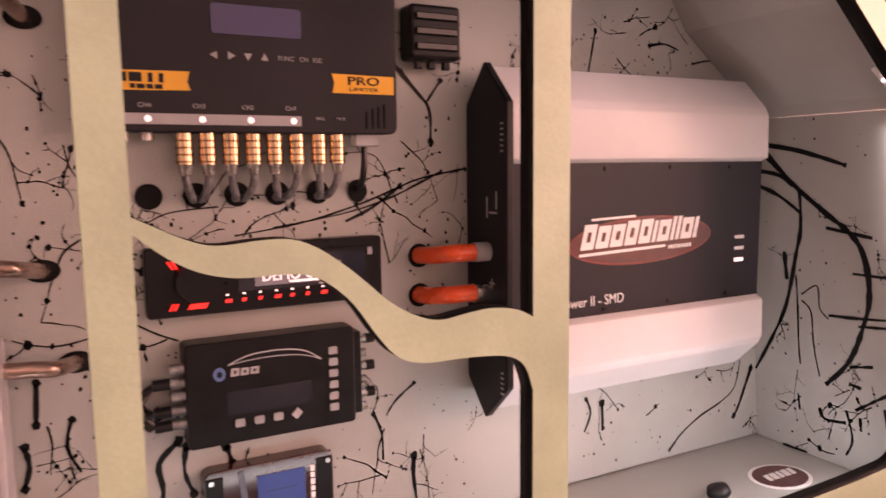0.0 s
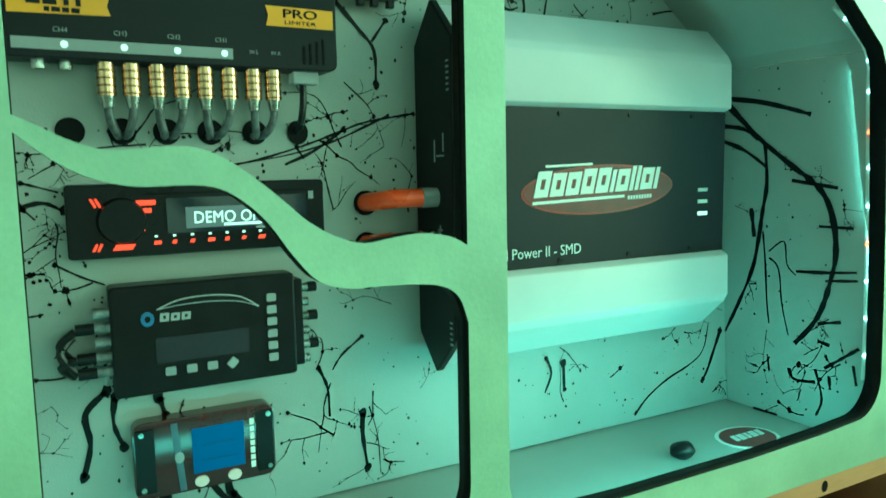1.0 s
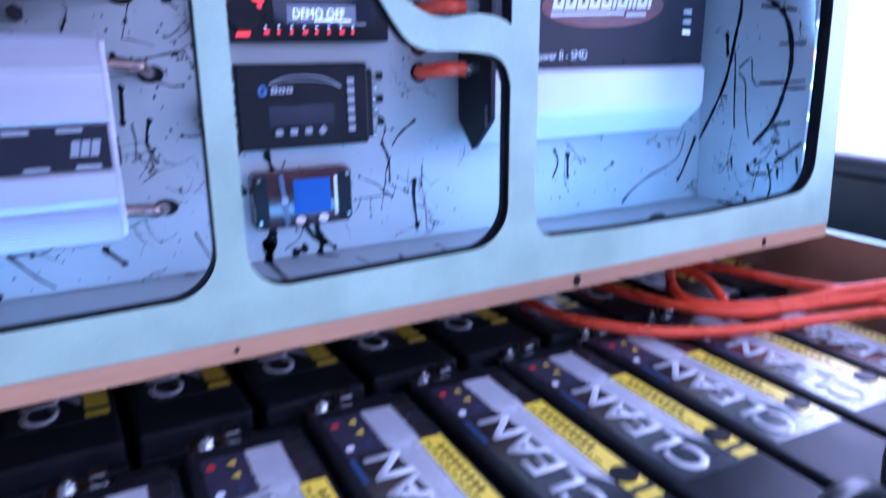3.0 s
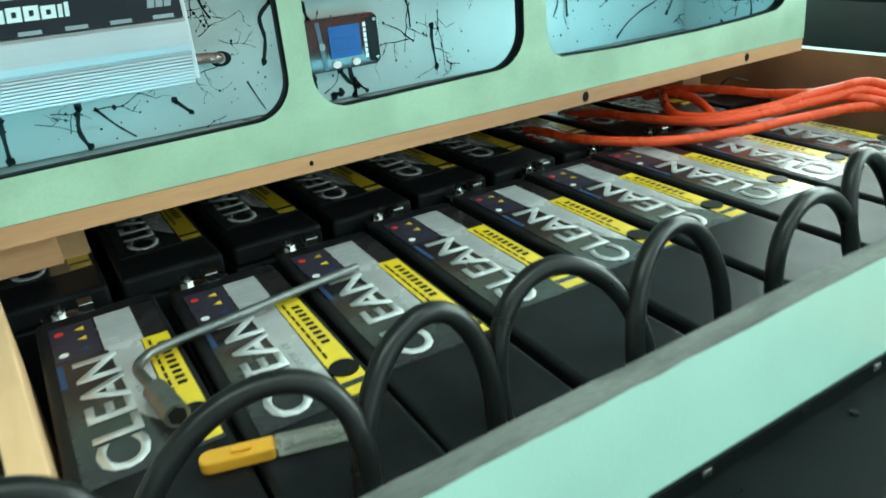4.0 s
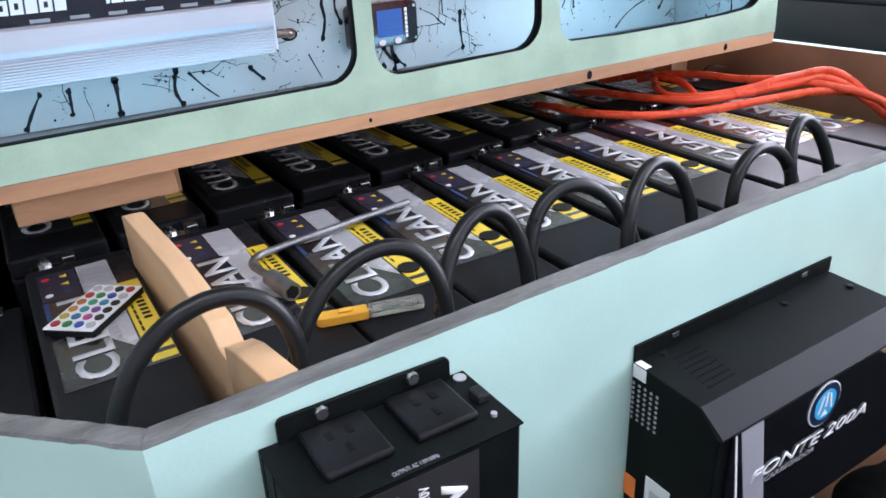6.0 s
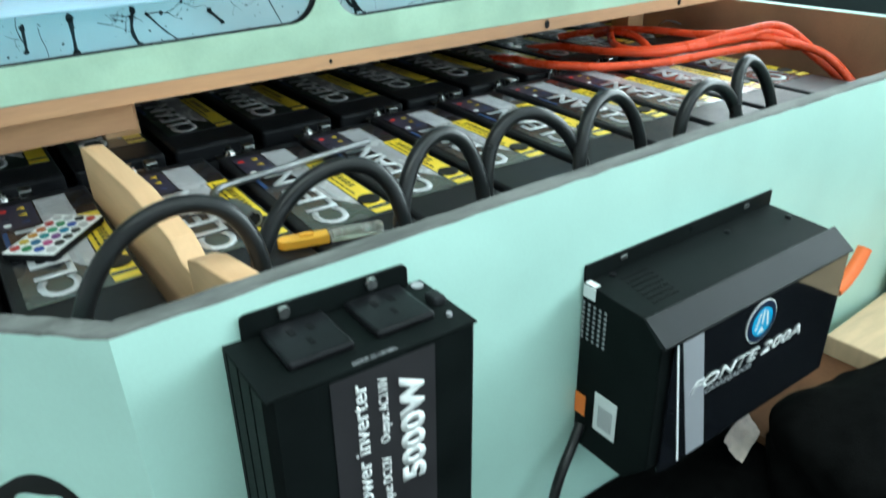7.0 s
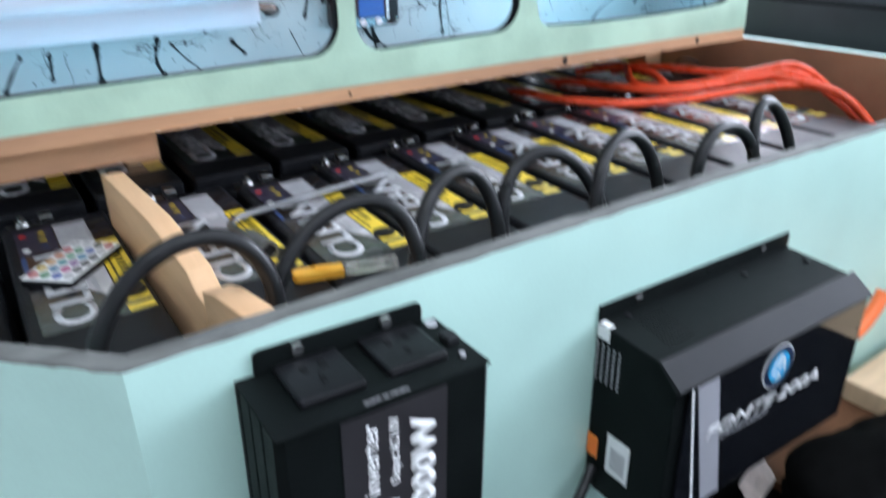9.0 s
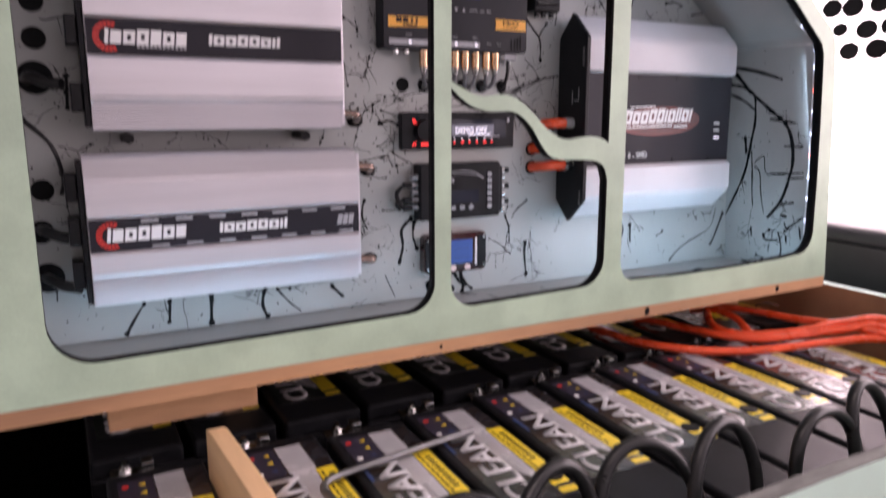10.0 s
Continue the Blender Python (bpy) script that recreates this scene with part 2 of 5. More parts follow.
def tube(pts, r, n=12, steps=10, bm=None):
    bm = bm or bmesh.new()
    ps = spline(pts, steps)
    up = Vector((0.13, 0.21, 0.97))
    rings = []
    for i, p in enumerate(ps):
        d = (ps[min(i + 1, len(ps) - 1)] - ps[max(i - 1, 0)]).normalized()
        s = d.cross(up)
        s = s.normalized() if s.length > 1e-4 else Vector((1, 0, 0))
        u = s.cross(d).normalized()
        up = u
        rings.append([bm.verts.new(p + r * (math.cos(2 * math.pi * k / n) * s + math.sin(2 * math.pi * k / n) * u)) for k in range(n)])
    for a, b in zip(rings, rings[1:]):
        for k in range(n):
            bm.faces.new((a[k], b[k], b[(k + 1) % n], a[(k + 1) % n]))
    bm.faces.new(rings[0])
    bm.faces.new(rings[-1][::-1])
    bmesh.ops.recalc_face_normals(bm, faces=bm.faces[:])
    return bm


def moved(bm, m):
    bmesh.ops.transform(bm, matrix=m, verts=bm.verts[:])
    return bm


def lettering(text, height, width=None, shear=0.0, thick=0.0003, bold=0.0):
    """The words as a flat mesh in the xy plane, lower left corner at the origin, with that height of its capitals."""
    cu = bpy.data.curves.new("lettering", "FONT")
    cu.body, cu.size, cu.extrude, cu.shear, cu.offset, cu.resolution_u = text, 1.0, 0.0, shear, bold, 3
    ob = new("lettering", cu)
    bpy.context.view_layer.update()
    me = bpy.data.meshes.new_from_object(ob.evaluated_get(bpy.context.evaluated_depsgraph_get()))
    bpy.data.objects.remove(ob)
    bm = bmesh.new()
    bm.from_mesh(me)
    bpy.data.meshes.remove(me)
    xs = [v.co.x for v in bm.verts]
    k = height / 0.70
    kx = width / (max(xs) - min(xs)) if width else k
    for v in bm.verts:
        v.co = Vector(((v.co.x - min(xs)) * kx, v.co.y * k, 0))
    got = bmesh.ops.extrude_face_region(bm, geom=bm.faces[:])
    bmesh.ops.translate(bm, vec=(0, 0, thick), verts=[v for v in got["geom"] if isinstance(v, bmesh.types.BMVert)])
    bmesh.ops.recalc_face_normals(bm, faces=bm.faces[:])
    return bm


def on_front(x, y, z, slope=0.0):
    """Lays a mesh of the xy plane on an upright face that looks towards -y."""
    return Matrix.Translation((x, y, z)) @ Matrix.Rotation(radians(90), 4, "X") @ Matrix.Rotation(slope, 4, "Z")


def slanted_bars(widths, height, gap, lean=0.25, thick=0.0004):
    """Plain slanted bars in the place of a maker's mark."""
    bm = bmesh.new()
    x = 0.0
    for w in widths:
        if w > 0:
            lo = [bm.verts.new(p) for p in ((x, 0, 0), (x + w, 0, 0), (x + w + lean * height, height, 0), (x + lean * height, height, 0))]
            hi = [bm.verts.new(v.co + Vector((0, 0, thick))) for v in lo]
            bm.faces.new(hi)
            for i in range(4):
                bm.faces.new((lo[i], lo[(i + 1) % 4], hi[(i + 1) % 4], hi[i]))
        x += abs(w) + gap
    return bm


def logo_shapes(kinds, height, gap, lean=0.25, thick=0.0004, width=None):
    """A maker's mark as plain shapes in a row: O a block with a slot, I a thin bar, N a full block; all in one mesh."""
    bm = bmesh.new()
    wide = {"O": 0.66, "N": 0.60, "I": 0.20}
    k = (width - gap * (len(kinds) - 1)) / (height * sum(wide[c] for c in kinds)) if width else 1.0
    x = 0.0

    def slab(x0, x1, z0, z1):
        lo = [bm.verts.new((px + lean * pz, pz, 0)) for px, pz in ((x0, z0), (x1, z0), (x1, z1), (x0, z1))]
        hi = [bm.verts.new(v.co + Vector((0, 0, thick))) for v in lo]
        bm.faces.new(hi)
        for i in range(4):
            bm.faces.new((lo[i], lo[(i + 1) % 4], hi[(i + 1) % 4], hi[i]))
    for i, c in enumerate(kinds):
        w, h = height * wide[c] * k, height * (0.9 if i % 4 in (1, 2) else 1.0)
        if c == "O":
            tx, tz = w * 0.34, h * 0.30
            slab(x, x + tx, 0, h)
            slab(x + w - tx, x + w, 0, h)
            slab(x + tx, x + w - tx, 0, tz)
            slab(x + tx, x + w - tx, h - tz, h)
        else:
            slab(x, x + w, 0, h)
        x += w + gap
    return bm


def disc(rx, ry, n=40, thick=0.0004):
    return prism([(rx * math.cos(2 * math.pi * i / n), ry * math.sin(2 * math.pi * i / n)) for i in range(n)], "z", 0, thick)


def rounded(x0, x1, z0, z1, rs, n=8):
    """A rectangle with its own corner radius at lower left, lower right, upper right and upper left."""
    out = []
    for (cx, cz, sx, sz), r, a0 in zip(((x0, z0, 1, 1), (x1, z0, -1, 1), (x1, z1, -1, -1), (x0, z1, 1, -1)), rs, (180, 270, 0, 90)):
        for i in range(n + 1):
            a = radians(a0 + 90 * i / n)
            out.append((cx + sx * r + r * math.cos(a), cz + sz * r + r * math.sin(a)))
    return out


def cut_board(name, outline, holes, y0, y1, mats, parent, label=""):
    """A board with openings through it: outlines in x and z, from y0 to y1. The second material lies on the cut edges."""
    cu = bpy.data.curves.new("outline", "CURVE")
    cu.dimensions, cu.fill_mode, cu.extrude = "2D", "BOTH", abs(y1 - y0) / 2
    for loop in (outline, *holes):
        s = cu.splines.new("POLY")
        s.points.add(len(loop) - 1)
        for p, (x, z) in zip(s.points, loop):
            p.co = (x, z, 0, 1)
        s.use_cyclic_u = True
    ob = new("outline", cu)
    bpy.context.view_layer.update()
    me = bpy.data.meshes.new_from_object(ob.evaluated_get(bpy.context.evaluated_depsgraph_get()))
    bpy.data.objects.remove(ob)
    bm = bmesh.new()
    bm.from_mesh(me)
    bpy.data.meshes.remove(me)
    bmesh.ops.remove_doubles(bm, verts=bm.verts[:], dist=1e-5)
    moved(bm, Matrix.Translation((0, (y0 + y1) / 2, 0)) @ Matrix.Rotation(radians(90), 4, "X"))
    bmesh.ops.recalc_face_normals(bm, faces=bm.faces[:])
    bm.normal_update()
    for f in bm.faces:
        f.material_index = 1 if abs(f.normal.y) < 0.5 and len(mats) > 1 else 0
    return part(name, bm, mats, parent, label)


# ---- workshop shell ----
tagged(finish("floor", box(-3.2, 3.2, -3.4, 3.0, FLOOR - 0.1, FLOOR), CONCRETE), "grey concrete workshop floor", "floor", kind="structure")
tagged(finish("ceiling", box(-3.2, 3.2, -3.4, 3.0, 2.7, 2.8), PLASTER), "plain white workshop ceiling", "ceiling", kind="structure")
# unseen slab, added to block overhead light from the upper panel
tagged(finish("ceiling", box(-1.3, 1.0, -0.02, 2.9, 0.97, 1.01), PLASTER), "unseen low slab added to shade the cabinet from above", "ceiling", kind="structure")
tagged(finish("wall_north", box(-3.2, 3.2, 3.0, 3.15, FLOOR, 2.7), PLASTER), "white plastered workshop wall", "wall", kind="structure")
# the gap in this wall is added for the south daylight lamp
south = box(-3.2, -0.15, -3.55, -3.4, FLOOR, 2.7)
box(-0.15, 2.55, -3.55, -3.4, 2.3, 2.7, bm=south)
box(2.55, 3.2, -3.55, -3.4, FLOOR, 2.7, bm=south)
tagged(finish("wall_south", south, PLASTER), "white workshop wall with an unseen opening added for light", "wall", kind="structure")
tagged(finish("wall_west", box(-3.35, -3.2, -3.4, 3.0, FLOOR, 2.7), PLASTER), "white plastered workshop wall", "wall", kind="structure")
east = box(3.2, 3.35, -3.4, -2.6, FLOOR, 2.7)
box(3.2, 3.35, -2.6, 2.9, 2.45, 2.7, bm=east)
box(3.2, 3.35, 2.9, 3.0, FLOOR, 2.7, bm=east)
tagged(finish("wall_east", east, PLASTER), "white workshop wall with a wide bright doorway", "wall", kind="structure")
tagged(finish("backdrop", box(4.0, 4.02, -3.4, 4.2, -0.6, 3.2), glow("daylight_haze", (1.0, 1.0, 1.0), 3.2)), "overexposed white daylight outside the doorway", "backdrop", kind="structure")

# ---- battery box ----
bbox_ = thing("battery_box", "open mint-painted board box holding two rows of batteries", "box")


def edge_top(bm, z):
    bm.normal_update()
    for f in bm.faces:
        f.material_index = 1 if f.normal.z > 0.7 and f.calc_center_median().z > z - 0.006 else 0
    return bm




def board(name, plan, z_at, parent, label=""):
    """An upright board over a plan of four corners, its top edge at the height that z_at gives for x, with a slightly chipped rim."""
    bm = bmesh.new()
    (ax, ay), (bx, by), (cx, cy), (dx, dy) = plan
    n = 60
    rows = []
    for i in range(n + 1):
        t = i / n
        ox, oy, ix, iy = ax + (bx - ax) * t, ay + (by - ay) * t, dx + (cx - dx) * t, dy + (cy - dy) * t
        z = z_at(ox)
        j1, j2 = random.uniform(-0.0012, 0.0004), random.uniform(-0.0012, 0.0006)
        rows.append([bm.verts.new(p) for p in ((ox, oy, FLOOR), (ox, oy, z - 0.0015 + j1), (ox + (ix - ox) * 0.10, oy + (iy - oy) * 0.10, z + j1 * 0.4), (ix + (ox - ix) * 0.08, iy + (oy - iy) * 0.08, z + j2 * 0.5), (ix, iy, z - 0.0015 + j2), (ix, iy, FLOOR))])
    for a, b in zip(rows, rows[1:]):
        for k in range(5):
            f = bm.faces.new((a[k], b[k], b[k + 1], a[k + 1]))
            f.material_index = 1 if k in (1, 2, 3) else 0
    bm.faces.new(rows[0])
    bm.faces.new(rows[-1][::-1])
    bmesh.ops.recalc_face_normals(bm, faces=bm.faces[:])
    return part(name, bm, [MINT, MINT_EDGE], parent, label)


def top_at(x):
    return 0.2590 + 0.0050 * min(1.0, max(0.0, (x + 0.325) / 0.50))


random.seed(3)
board("front_board", [(-0.3125, -0.015), (0.79, -0.015), (0.79, 0.001), (-0.306, 0.001)], top_at, bbox_, "mint-painted front board with a raw grey top edge")
board("corner_board", [(-0.5625, 0.225), (-0.3125, -0.015), (-0.306, 0.001), (-0.548, 0.234)], lambda x: 0.2585, bbox_)
part("side_board", edge_top(box(-0.575, -0.557, 0.238, 0.90, FLOOR, 0.254), 0.254), [MINT, MINT_EDGE], bbox_)
rb = prism([(0.005, FLOOR), (0.86, FLOOR), (0.86, 0.272), (0.005, 0.272)], "x", 0.765, 0.783)
rb.normal_update()
for f in rb.faces:
    f.material_index = 1 if f.normal.z > 0.7 or f.normal.x > 0.7 else 0
part("side_board", rb, [BROWN_BOARD, MINT], bbox_, "brown fibreboard side with a painted top edge")
part("back_board", box(-0.556, 0.765, 0.86, 0.878, FLOOR, 0.272), CARPET, bbox_, "black back board")
part("base_board", box(-0.550, 0.764, 0.25, 0.859, FLOOR + 0.001, FLOOR + 0.003), CARPET, bbox_)

# ---- cabinet ----
cab = thing("equipment_cabinet", "mint-painted wooden cabinet with shaped windows over splashed white boards", "cabinet")
BW = 0.572
outline = [(-0.438, 0.291), (0.743, 0.291), (0.735, 0.40), (0.721, 0.60), (0.713, 0.664), (0.705, 0.682), (0.664, 0.712), (0.600, 0.765), (0.54, 0.86), (-0.438, 0.86)]
left_win = rounded(-0.390, 0.012, 0.325, 0.80, (0.042, 0.034, 0.05, 0.05))
left_win = [(x, z + 0.014 * max(0.0, x + 0.25) * (1 if z < 0.4 else 0)) for x, z in left_win]
wave_top = spline([(0.034, 0.594, 0), (0.045, 0.5885, 0), (0.058, 0.582, 0), (0.073, 0.578, 0), (0.096, 0.5795, 0), (0.112, 0.579, 0), (0.126, 0.5735, 0), (0.141, 0.563, 0), (0.154, 0.552, 0), (0.168, 0.5395, 0), (0.184, 0.530, 0), (0.200, 0.5255, 0), (0.218, 0.5275, 0), (0.236, 0.529, 0), (0.255, 0.526, 0), (0.267, 0.520, 0)], 4)
wave_low = spline([(0.034, 0.586, 0), (0.048, 0.574, 0), (0.064, 0.565, 0), (0.083, 0.5605, 0), (0.106, 0.5605, 0), (0.120, 0.559, 0), (0.132, 0.553, 0), (0.146, 0.540, 0), (0.160, 0.520, 0), (0.173, 0.506, 0), (0.190, 0.5005, 0), (0.210, 0.500, 0), (0.232, 0.499, 0), (0.250, 0.496, 0), (0.261, 0.488, 0), (0.267, 0.472, 0)], 4)
upper_win = [(p.x, p.y) for p in wave_top] + [(0.267, 0.80), (0.034, 0.80)]
low = [(x, z + 0.022 * max(0.0, x - 0.08)) for x, z in rounded(0.0335, 0.267, 0.3275, 0.47, (0.032, 0.036, 0.0, 0.0))[:18]]
lower_win = low + [(p.x, p.y) for p in reversed(wave_low)]
right_win = [(0.296, 0.360), (0.2995, 0.345), (0.306, 0.336), (0.316, 0.3315), (0.40, 0.3285), (0.53, 0.3285), (0.62, 0.331)] + [(0.668 + 0.034 * math.sin(radians(a)), 0.370 - 0.036 * math.cos(radians(a))) for a in range(0, 91, 10)] + [
    (0.700, 0.45), (0.696, 0.53), (0.6895, 0.62), (0.687, 0.648), (0.680, 0.663), (0.628, 0.706), (0.575, 0.750), (0.53, 0.785), (0.295, 0.80)]
cut_board("front_panel", outline, [left_win, upper_win, lower_win, right_win], 0.383, 0.398, [PANEL_MINT, BLACK_EDGE], cab, "mint-painted panel with black-edged wavy window cut-outs")
part("back_board", box(-0.438, 0.742, BW, BW + 0.015, 0.292, 0.86), WHITE_WALL, cab, "white board splashed with black ink")
part("floor_board", edge_top(box(-0.438, 0.742, 0.3835, BW + 0.015, 0.274, 0.2905), 0.2905), [RAW_WOOD, WHITE_WALL], cab, "raw wood board edge under the painted panel")
# unseen rear boards and deeper top, added to keep light off the second row
part("top_board", box(-0.438, 0.545, 0.399, 0.878, 0.845, 0.86), WHITE_WALL, cab)
part("rear_panel", box(-0.438, 0.695, 0.8785, 0.894, 0.273, 0.86), PANEL_MINT, cab)
part("rear_side", box(-0.438, -0.423, BW + 0.0155, 0.878, 0.274, 0.844), PANEL_MINT, cab)
part("rear_side", prism([(0.725, 0.274), (0.741, 0.274), (0.711, 0.664), (0.695, 0.664)], "y", BW + 0.0155, 0.878), PANEL_MINT, cab)
part("rear_chamfer", prism([(0.695, 0.665), (0.711, 0.665), (0.703, 0.682), (0.600, 0.763), (0.545, 0.845), (0.535, 0.83), (0.590, 0.752), (0.690, 0.676)], "y", BW + 0.0155, 0.878), PANEL_MINT, cab)
part("side_board", box(-0.437, -0.423, 0.399, BW - 0.001, 0.2915, 0.844), WHITE_WALL, cab)
part("side_board", prism([(0.724, 0.2915), (0.740, 0.2915), (0.711, 0.664), (0.695, 0.664)], "y", 0.399, BW - 0.001), WHITE_WALL, cab, "white slanting side board with branching black ink")
part("chamfer_board", prism([(0.695, 0.665), (0.711, 0.665), (0.703, 0.682), (0.600, 0.763), (0.545, 0.845), (0.535, 0.83), (0.590, 0.752), (0.690, 0.676)], "y", 0.399, BW - 0.001), WHITE_WALL, cab)
# pine block in the browner wood, its shade put into the colour
tagged(finish("wood_block", moved(box(-0.075, 0.075, -0.022, 0.022, -0.016, 0.016, 0.0015), pose(-0.270, 0.432, 0.2565)), RAW_WOOD), "raw pine block wedged under the cabinet", "wood block")
for x in (-0.19, 0.70):
    tagged(finish("wood_block", box(x - 0.02, x + 0.02, 0.53, 0.57, 0.2005, 0.2738, 0.001), PINE), "raw pine block wedged under the cabinet", "wood block", "blocks under the cabinet")
for x, w in ((0.350, 0.0045), (0.626, 0.004), (0.02, 0.002)):
    part("nail_hole", moved(disc(w, w * 1.3, 12), on_front(x, 0.3833, 0.2825)), BLACK_EDGE, cab)

# ---- colour strip behind the window edge ----
strip = thing("led_strip", "adhesive light strip with bright points behind the window edge", "light strip")
path = [(0.640, 0.697), (0.688, 0.663), (0.694, 0.62), (0.699, 0.55), (0.703, 0.48), (0.706, 0.40), (0.706, 0.36)]
bm = tube([(x + 0.004, 0.4042, z) for x, z in path], 0.0022, 8, 6)
part("tape", bm, WHITE_PRINT, strip)
for i, (x, z) in enumerate([(0.655, 0.688), (0.6905, 0.655), (0.6935, 0.628), (0.6965, 0.592), (0.6985, 0.560), (0.7000, 0.525), (0.7015, 0.490), (0.7030, 0.455), (0.7045, 0.420), (0.7055, 0.384)]):
    part("led", rod((x + 0.002, 0.4035, z), (x + 0.002, 0.3990, z), 0.0019, 12), LED_RED if i in (3, 6) else LED, strip)


# ---- ink on the white boards ----
def ribbon(bm, pts, w, frame_, taper=0.4):
    """A flat stroke along pts of the wall's own two axes; frame_ puts them into the room."""
    ps = spline([(p[0], p[1], 0) for p in pts], 4)
    n = len(ps)
    row = []
    for i, p in enumerate(ps):
        d = (ps[min(i + 1, n - 1)] - ps[max(i - 1, 0)])
        s = Vector((-d.y, d.x, 0)).normalized() if d.length > 1e-7 else Vector((1, 0, 0))
        k = w * (1 - (1 - taper) * i / n) * random.uniform(0.65, 1.3)
        row.append((bm.verts.new(frame_ @ (p + s * k / 2)), bm.verts.new(frame_ @ (p - s * k / 2))))
    for (a, b), (c, d) in zip(row, row[1:]):
        bm.faces.new((a, b, d, c))


def blot(bm, x, z, r, frame_):
    n = 9
    vs = [bm.verts.new(frame_ @ Vector((x + r * random.uniform(0.6, 1.25) * math.cos(2 * math.pi * i / n), z + r * random.uniform(0.7, 1.5) * math.sin(2 * math.pi * i / n), 0))) for i in range(n)]
    bm.faces.new(vs)


def splash(bm, x, z, ang, length, w, frame_, depth=0):
    pts = [(x, z)]
    for _ in range(random.randint(3, 6)):
        ang += random.gauss(0, 0.24)
        step = length * random.uniform(0.12, 0.32)
        x, z = x + step * math.cos(ang), z + step * math.sin(ang)
        pts.append((x, z))
        if depth < 2 and random.random() < 0.32:
            splash(bm, x, z, ang + random.choice((-1, 1)) * random.uniform(0.5, 1.6), length * 0.5, w * 0.6, frame_, depth + 1)
        if random.random() < 0.3:
            blot(bm, x, z, w * random.uniform(0.8, 1.8), frame_)
    ribbon(bm, pts, w, frame_)


random.seed(11)
WALL = Matrix.Translation((0, BW - 0.0006, 0)) @ Matrix.Rotation(radians(90), 4, "X")
ink = bmesh.new()
strokes = [
    ([(0.255, 0.703), (0.277, 0.680), (0.289, 0.665), (0.290, 0.637)], 0.004), ([(0.300, 0.690), (0.287, 0.672)], 0.003),
    ([(0.324, 0.614), (0.279, 0.606), (0.254, 0.597), (0.220, 0.585), (0.175, 0.573), (0.12, 0.565)], 0.0022),
    ([(0.300, 0.612), (0.250, 0.590), (0.205, 0.578), (0.15, 0.57)], 0.0018), ([(0.26, 0.60), (0.235, 0.583), (0.21, 0.572)], 0.003),
    ([(0.709, 0.375), (0.699, 0.352), (0.690, 0.332), (0.683, 0.322)], 0.0046), ([(0.582, 0.300), (0.600, 0.316), (0.628, 0.331), (0.660, 0.342), (0.682, 0.356), (0.690, 0.386)], 0.0026),
    ([(0.464, 0.378), (0.470, 0.362), (0.462, 0.343)], 0.003), ([(0.485, 0.370), (0.486, 0.343)], 0.004),
    ([(0.269, 0.358), (0.268, 0.340), (0.272, 0.308)], 0.0045), ([(0.275, 0.362), (0.282, 0.335), (0.284, 0.300)], 0.001),
    ([(0.071, 0.410), (0.056, 0.395), (0.058, 0.372), (0.052, 0.348)], 0.005), ([(0.076, 0.405), (0.074, 0.385), (0.080, 0.366)], 0.004),
    ([(0.106, 0.400), (0.110, 0.385)], 0.005), ([(0.231, 0.403), (0.238, 0.385), (0.239, 0.360)], 0.003), ([(0.270, 0.425), (0.252, 0.412), (0.243, 0.400)], 0.0022),
    ([(0.027, 0.425), (0.043, 0.424), (0.060, 0.430)], 0.0018), ([(0.025, 0.545), (0.040, 0.548), (0.052, 0.542)], 0.004), ([(0.028, 0.562), (0.05, 0.555)], 0.002),
    ([(0.105, 0.320), (0.108, 0.310), (0.100, 0.296)], 0.006), ([(0.140, 0.325), (0.150, 0.310), (0.160, 0.303)], 0.005), ([(0.044, 0.505), (0.060, 0.495), (0.075, 0.488)], 0.002),
    ([(-0.311, 0.296), (-0.302, 0.312), (-0.290, 0.330)], 0.004), ([(-0.260, 0.330), (-0.262, 0.304)], 0.004), ([(-0.210, 0.335), (-0.212, 0.296)], 0.0055),
    ([(-0.141, 0.336), (-0.146, 0.312), (-0.140, 0.294)], 0.005), ([(-0.126, 0.330), (-0.110, 0.310), (-0.095, 0.296)], 0.0025), ([(-0.05, 0.325), (-0.036, 0.310)], 0.004),
    ([(0.03, 0.33), (0.045, 0.297)], 0.0015), ([(-0.03, 0.425), (-0.028, 0.41), (-0.032, 0.395)], 0.004), ([(0.0, 0.44), (-0.004, 0.42), (0.004, 0.40)], 0.003),
    ([(-0.396, 0.552), (-0.380, 0.536), (-0.366, 0.510), (-0.366, 0.49)], 0.003), ([(-0.350, 0.60), (-0.352, 0.565)], 0.004), ([(-0.02, 0.47), (-0.022, 0.44)], 0.004),
    ([(0.43, 0.742), (0.44, 0.715), (0.436, 0.70)], 0.004), ([(0.47, 0.745), (0.465, 0.72), (0.46, 0.70), (0.45, 0.69)], 0.003), ([(0.40, 0.73), (0.42, 0.71), (0.433, 0.712)], 0.0025),
    ([(0.54, 0.735), (0.56, 0.738), (0.58, 0.733)], 0.003), ([(0.60, 0.72), (0.63, 0.725), (0.66, 0.718)], 0.002),
]
# dark wires below the battery monitor, drawn flat along with the ink
strokes += [([(0.1525, 0.334), (0.1535, 0.318), (0.157, 0.303), (0.156, 0.292)], 0.0060), ([(0.157, 0.312), (0.165, 0.302), (0.172, 0.296)], 0.0034), ([(0.100, 0.309), (0.101, 0.299), (0.1005, 0.291)], 0.0075), ([(0.128, 0.297), (0.138, 0.299)], 0.0060), ([(0.118, 0.302), (0.133, 0.311), (0.140, 0.327)], 0.0012)]
